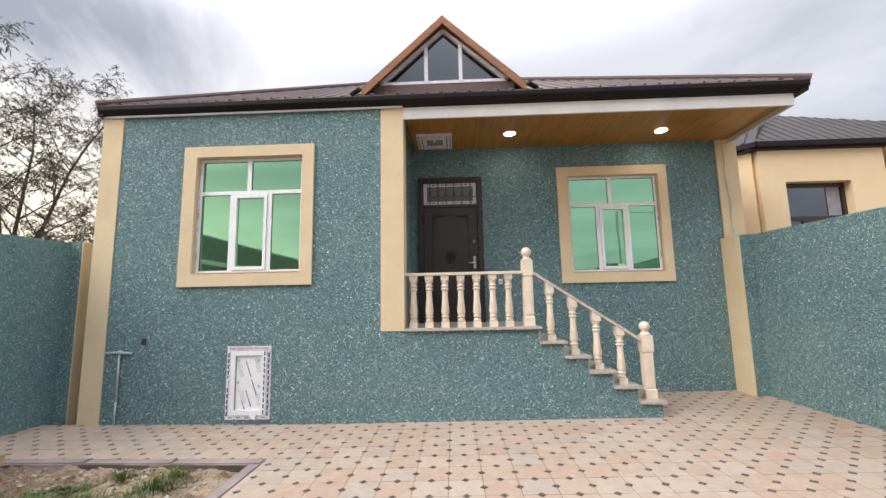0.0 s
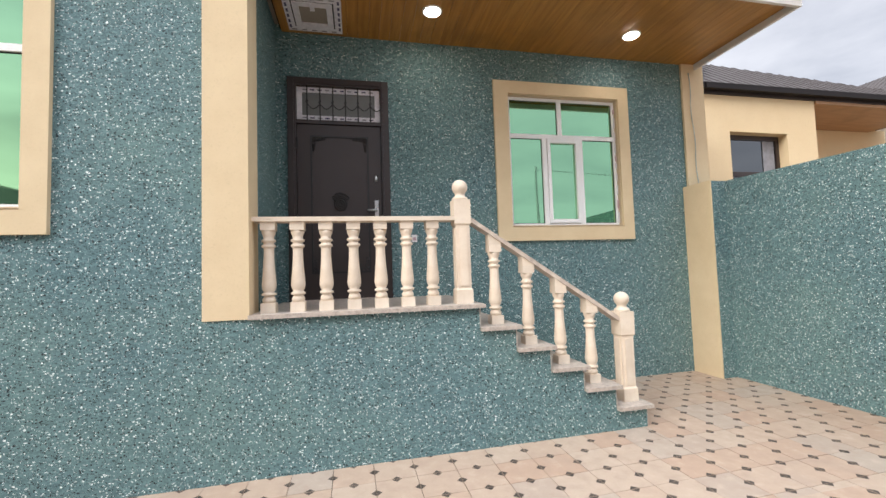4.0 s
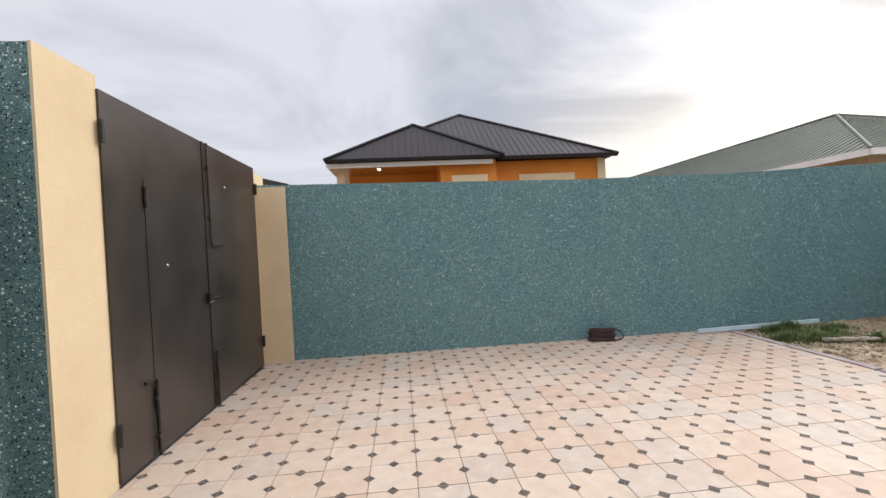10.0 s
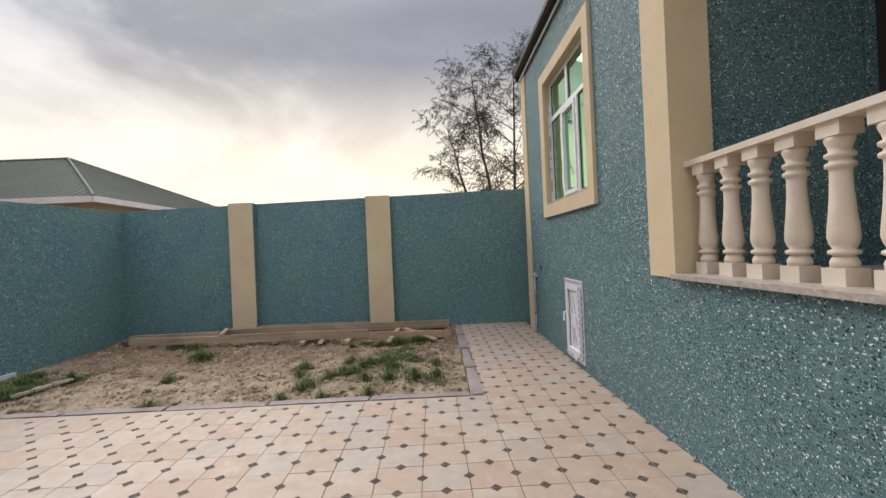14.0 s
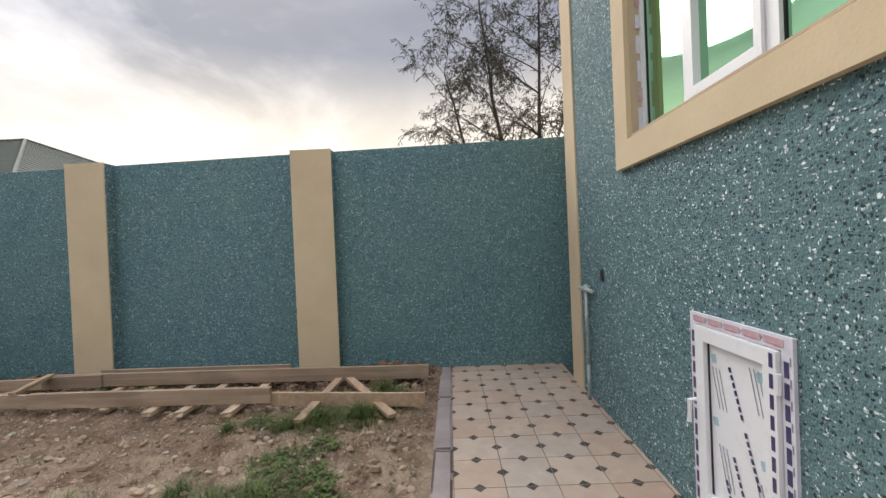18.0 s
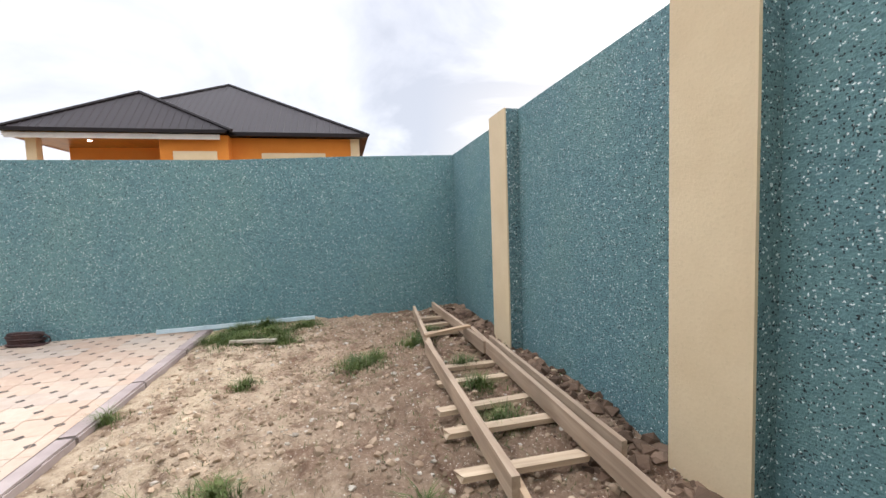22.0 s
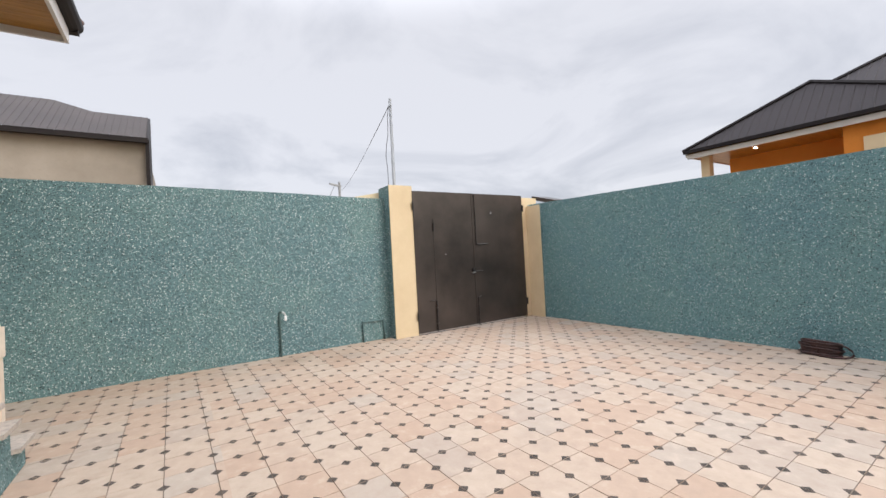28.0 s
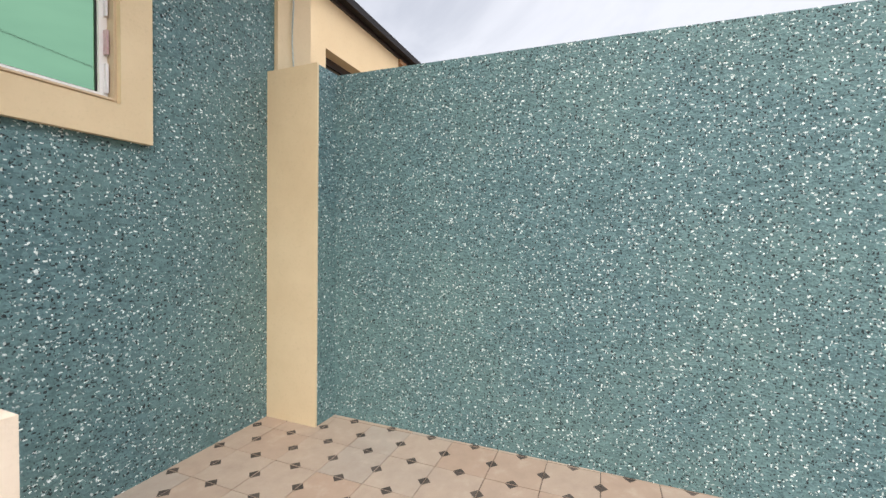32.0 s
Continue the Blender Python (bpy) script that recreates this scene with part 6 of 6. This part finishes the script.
part("gutter", boxes((-6.85, -6.7, -3.65, 9, 6.14, 6.32)), M_GUTTER, gy)
bm = B()
block(bm, [(-6.75, -3.68, 4.6), (-4.85, -3.68, 4.6), (-4.85, -3.56, 4.6), (-6.75, -3.56, 4.6)], [6.3, 7.64, 7.64, 6.3])
part("gable", bm, M_GUTTER, gy)

# poles and wires
pl = holder("service_pole", "thin grey steel service pole behind the gate pier", "pole", (5.55, 1.374, -0.2))
bm = B()
tube(bm, [(0, 0, 0), (0, 0, 4.30)], 0.027, 10)
part("pole", bm, M_POLE, pl, smooth=True)
bm = B()
tube(bm, [(-0.05, 0.02, 4.16), (0.03, 0, 4.16)], 0.012, 6)
part("bracket", bm, M_BLACK, pl)
bm = B()
tube(bm, [(-0.04 - 0.03 * math.sin(k * 0.6), 0.05 + 0.09 * math.sin(k * 0.31) + 0.015 * math.sin(k * 1.7), 4.15 - k * 0.18) for k in range(11)], 0.0055, 6)
part("drop_cable", bm, M_WIRE, pl)
fp = holder("street_pole", "distant utility pole with a cross arm", "pole", (21.7, -3.3, -0.2))
bm = B()
tube(bm, [(0, 0, 0), (0, 0, 6.0)], 0.07, 8)
part("pole", bm, M_POLE, fp)
bm = B()
beam(bm, (0, -0.1, 5.75), (-0.1, 0.6, 5.85), 0.09, 0.09)
part("cross_arm", bm, M_POLE, fp)
bm = B()
a, b = Vector((5.53, 1.374, 4.03)), Vector((21.7, -3.3, 5.2))
tube(bm, [a.lerp(b, k / 20) + Vector((0, 0, -0.22 * math.sin(math.pi * k / 20))) for k in range(21)], 0.0065, 5)
tagged(new("overhead_wire", mesh_of("overhead_wire", bm, M_WIRE)), "sagging black overhead wire", "cable")
bm = B()
a, b = Vector((21.65, -3.0, 5.55)), Vector((17.0, 0.2, 2.6))
tube(bm, [a.lerp(b, k / 16) + Vector((0, 0, -0.4 * math.sin(math.pi * k / 16))) for k in range(17)], 0.012, 5)
tagged(new("overhead_wire", mesh_of("overhead_wire", bm, M_WIRE)), "distant black wire leaving a utility pole", "cable")
bm = B()
block(bm, [(4.7, -2.25, 2.20), (5.3, -2.25, 2.36), (5.3, -1.75, 2.36), (4.7, -1.75, 2.20)], [2.28, 2.44, 2.44, 2.28])
lr = tagged(new("lean_to_roof", mesh_of("lean_to_roof", bm, M_GATE)), "edge of a low dark metal roof beyond the gate", "roof")
for px in (4.80, 5.24):
    part("post", boxes((px - 0.04, px + 0.04, -2.2, -2.12, -0.22, 2.24 if px < 5 else 2.36)), M_GATE, lr)

# ---- paving and kerbs ----
bm = B()
block(bm, [(-1.30, -1.42, -0.3), (5.3, -1.42, -0.3), (5.3, 7.0, -0.3), (-1.30, 7.0, -0.3)], [fz(-1.3) - 0.008, fz(5.3) - 0.008, fz(5.3) - 0.008, fz(-1.3) - 0.008])
block(bm, [(-4.7, 4.3, -0.3), (-1.301, 4.3, -0.3), (-1.301, 5.6, -0.3), (-4.7, 5.6, -0.3)], [fz(-4.7) - 0.008, fz(-1.3) - 0.008, fz(-1.3) - 0.008, fz(-4.7) - 0.008])
floor = setting("floor", bm, M_GROUT, "peach and brown patterned paving of the yard", "floor")
PX, PY = 0.2830, 0.2806
X0, Y0 = -0.2137, -0.0399
SKEW_X, SKEW_Y = -0.0129, 0.0096
TURN = Matrix(((1, SKEW_X, 0, 0), (SKEW_Y, 1, 0, 0), (0, 0, 1, 0), (0, 0, 0, 1)))


def laid(u, v):
    """A place on the paving's own grid, in the yard."""
    return u + SKEW_X * v, v + SKEW_Y * u


def tile_mesh():
    """One tile with half a dark lozenge at the middle of each side."""
    bm = B()
    g, d = 0.0024 / 0.28, 0.034 / 0.28
    P = 1.0
    a, b = g, P - g
    mid = P / 2
    pts = [(a, a), (mid - d, a), (mid, a + d), (mid + d, a), (b, a), (b, mid - d), (b - d, mid), (b, mid + d), (b, b), (mid + d, b), (mid, b - d), (mid - d, b), (a, b), (a, mid + d), (a + d, mid), (a, mid - d)]
    vs = [bm.verts.new(((x - mid) * PX, (y - mid) * PY, 0)) for x, y in pts]
    bm.faces.new(vs)
    for i in (1, 5, 9, 13):
        f = bm.faces.new((vs[i + 2], vs[i + 1], vs[i]))
        f.material_index = 1
    low = [bm.verts.new((v.co.x * 1.004, v.co.y * 1.004, -0.008)) for v in (vs[0], vs[4], vs[8], vs[12])]
    for (i, j), (p, q) in zip((((0, 1, 3, 4), (0, 1)), ((4, 5, 7, 8), (1, 2)), ((8, 9, 11, 12), (2, 3)), ((12, 13, 15, 0), (3, 0))), ((0, 1), (1, 2), (2, 3), (3, 0))):
        bm.faces.new([vs[k] for k in i] + [low[q], low[p]])
    return mesh_of("tile", bm, [M_TILE, M_DOT])


TILE = tile_mesh()


def clipped(m, x0, x1, y0, y1):
    """A cut tile at the border of a stretch of paving."""
    bm = B()
    bm.from_mesh(TILE)
    bm.transform(m)
    for co_, no in (((x0, 0, 0), (-1, 0, 0)), ((x1, 0, 0), (1, 0, 0)), ((0, y0, 0), (0, -1, 0)), ((0, y1, 0), (0, 1, 0))):
        bmesh.ops.bisect_plane(bm, geom=bm.verts[:] + bm.edges[:] + bm.faces[:], plane_co=co_, plane_no=no, clear_outer=True)
    if not bm.faces:
        bm.free()
        return None
    me = bpy.data.meshes.new("tile")
    bm.to_mesh(me)
    bm.free()
    return me


tilt = math.atan(0.0095)
jit = random.Random(9)
rest_v, rest_f, rest_m = [], [], []
whole = []
AREAS = [(-1.185, 5.115, -1.6, 4.42), (-1.185, 3.14, 4.42, HY), (3.14, 5.115, 4.42, 6.92), (-4.68, -1.185, 4.42, HY)]
for i in range(-20, 22):
    for j in range(-9, 28):
        cx, cy = laid(X0 + (i + 0.5) * PX, Y0 + (j + 0.5) * PY)
        hx, hy = PX * 0.52, PY * 0.52
        m = Matrix.Translation((cx, cy, fz(cx) + jit.uniform(-0.0008, 0.0008))) @ TURN @ Euler((jit.gauss(0, 0.0015), (-tilt if cx > -1.2 else 0.006) + jit.gauss(0, 0.0015), 0)).to_matrix().to_4x4()
        for x0, x1, y0, y1 in AREAS:
            y0 = max(y0, back_y(cx))
            if cx + hx < x0 or cx - hx > x1 or cy + hy < y0 or cy - hy > y1:
                continue
            if x0 <= cx - hx and cx + hx <= x1 and y0 <= cy - hy and cy + hy <= y1:
                whole.append((abs(cx - 0.8) * 0.8 + abs(cy - 3.4), m))
                continue
            me = clipped(m, x0, x1, y0, y1)
            if me:
                k = len(rest_v)
                rest_v += [v.co.copy() for v in me.vertices]
                for p in me.polygons:
                    rest_f.append([k + v for v in p.vertices])
                    rest_m.append(p.material_index)
                bpy.data.meshes.remove(me)
whole.sort(key=lambda q: q[0])
for n, (_, m) in enumerate(whole):
    if n < 300:
        t = new("tile", TILE)
        t.parent = floor
        t.matrix_basis = m
    else:
        k = len(rest_v)
        rest_v += [m @ v.co for v in TILE.vertices]
        for p in TILE.polygons:
            rest_f.append([k + v for v in p.vertices])
            rest_m.append(p.material_index)
me = bpy.data.meshes.new("far_tiles")
me.from_pydata(rest_v, [], rest_f)
me.materials.append(M_TILE)
me.materials.append(M_DOT)
me.polygons.foreach_set("material_index", rest_m)
ft = tagged(new("far_tiles", me), "peach paving tiles with brown lozenges", kind="stuff")
ft.parent = floor


def kerb_run(a, b, n, name):
    a, b = Vector(a), Vector(b)
    k = holder(name, "row of low concrete kerb stones", "kerb", a, kind="structure")
    d = (b - a) / n
    ang = math.atan2(d.y, d.x)
    bm = boxes((0.003, d.length - 0.003, -0.06, 0.06, -0.16, 0.0))
    bmesh.ops.subdivide_edges(bm, edges=[e for e in bm.edges if e.calc_length() > 0.5], cuts=9)
    soften(bm, 0.014)
    for v in bm.verts:
        v.co += Vector((0, 0.006, 0.005)) * noise.noise(v.co * 6 + Vector((a.x, 0, 3)))
    first = part("kerb_stone", bm, M_KERB, k)
    for i in range(n):
        o = first if i == 0 else new("kerb_stone", first.data)
        o.parent = k
        o.matrix_basis = Matrix.Translation(d * i + Vector((0, 0, jit.uniform(-0.003, 0.003)))) @ Euler((jit.gauss(0, 0.01), 0, ang + jit.gauss(0, 0.004))).to_matrix().to_4x4()


kerb_run((-1.247, back_y(-1.26) + 0.0, fz(-1.2) + 0.006), (-1.247, 4.298, fz(-1.2) + 0.006), 6, "kerb_yard")
kerb_run((-4.68, 4.36, fz(-4.7) + 0.006), (-1.19, 4.36, fz(-1.19) + 0.006), 4, "kerb_path")
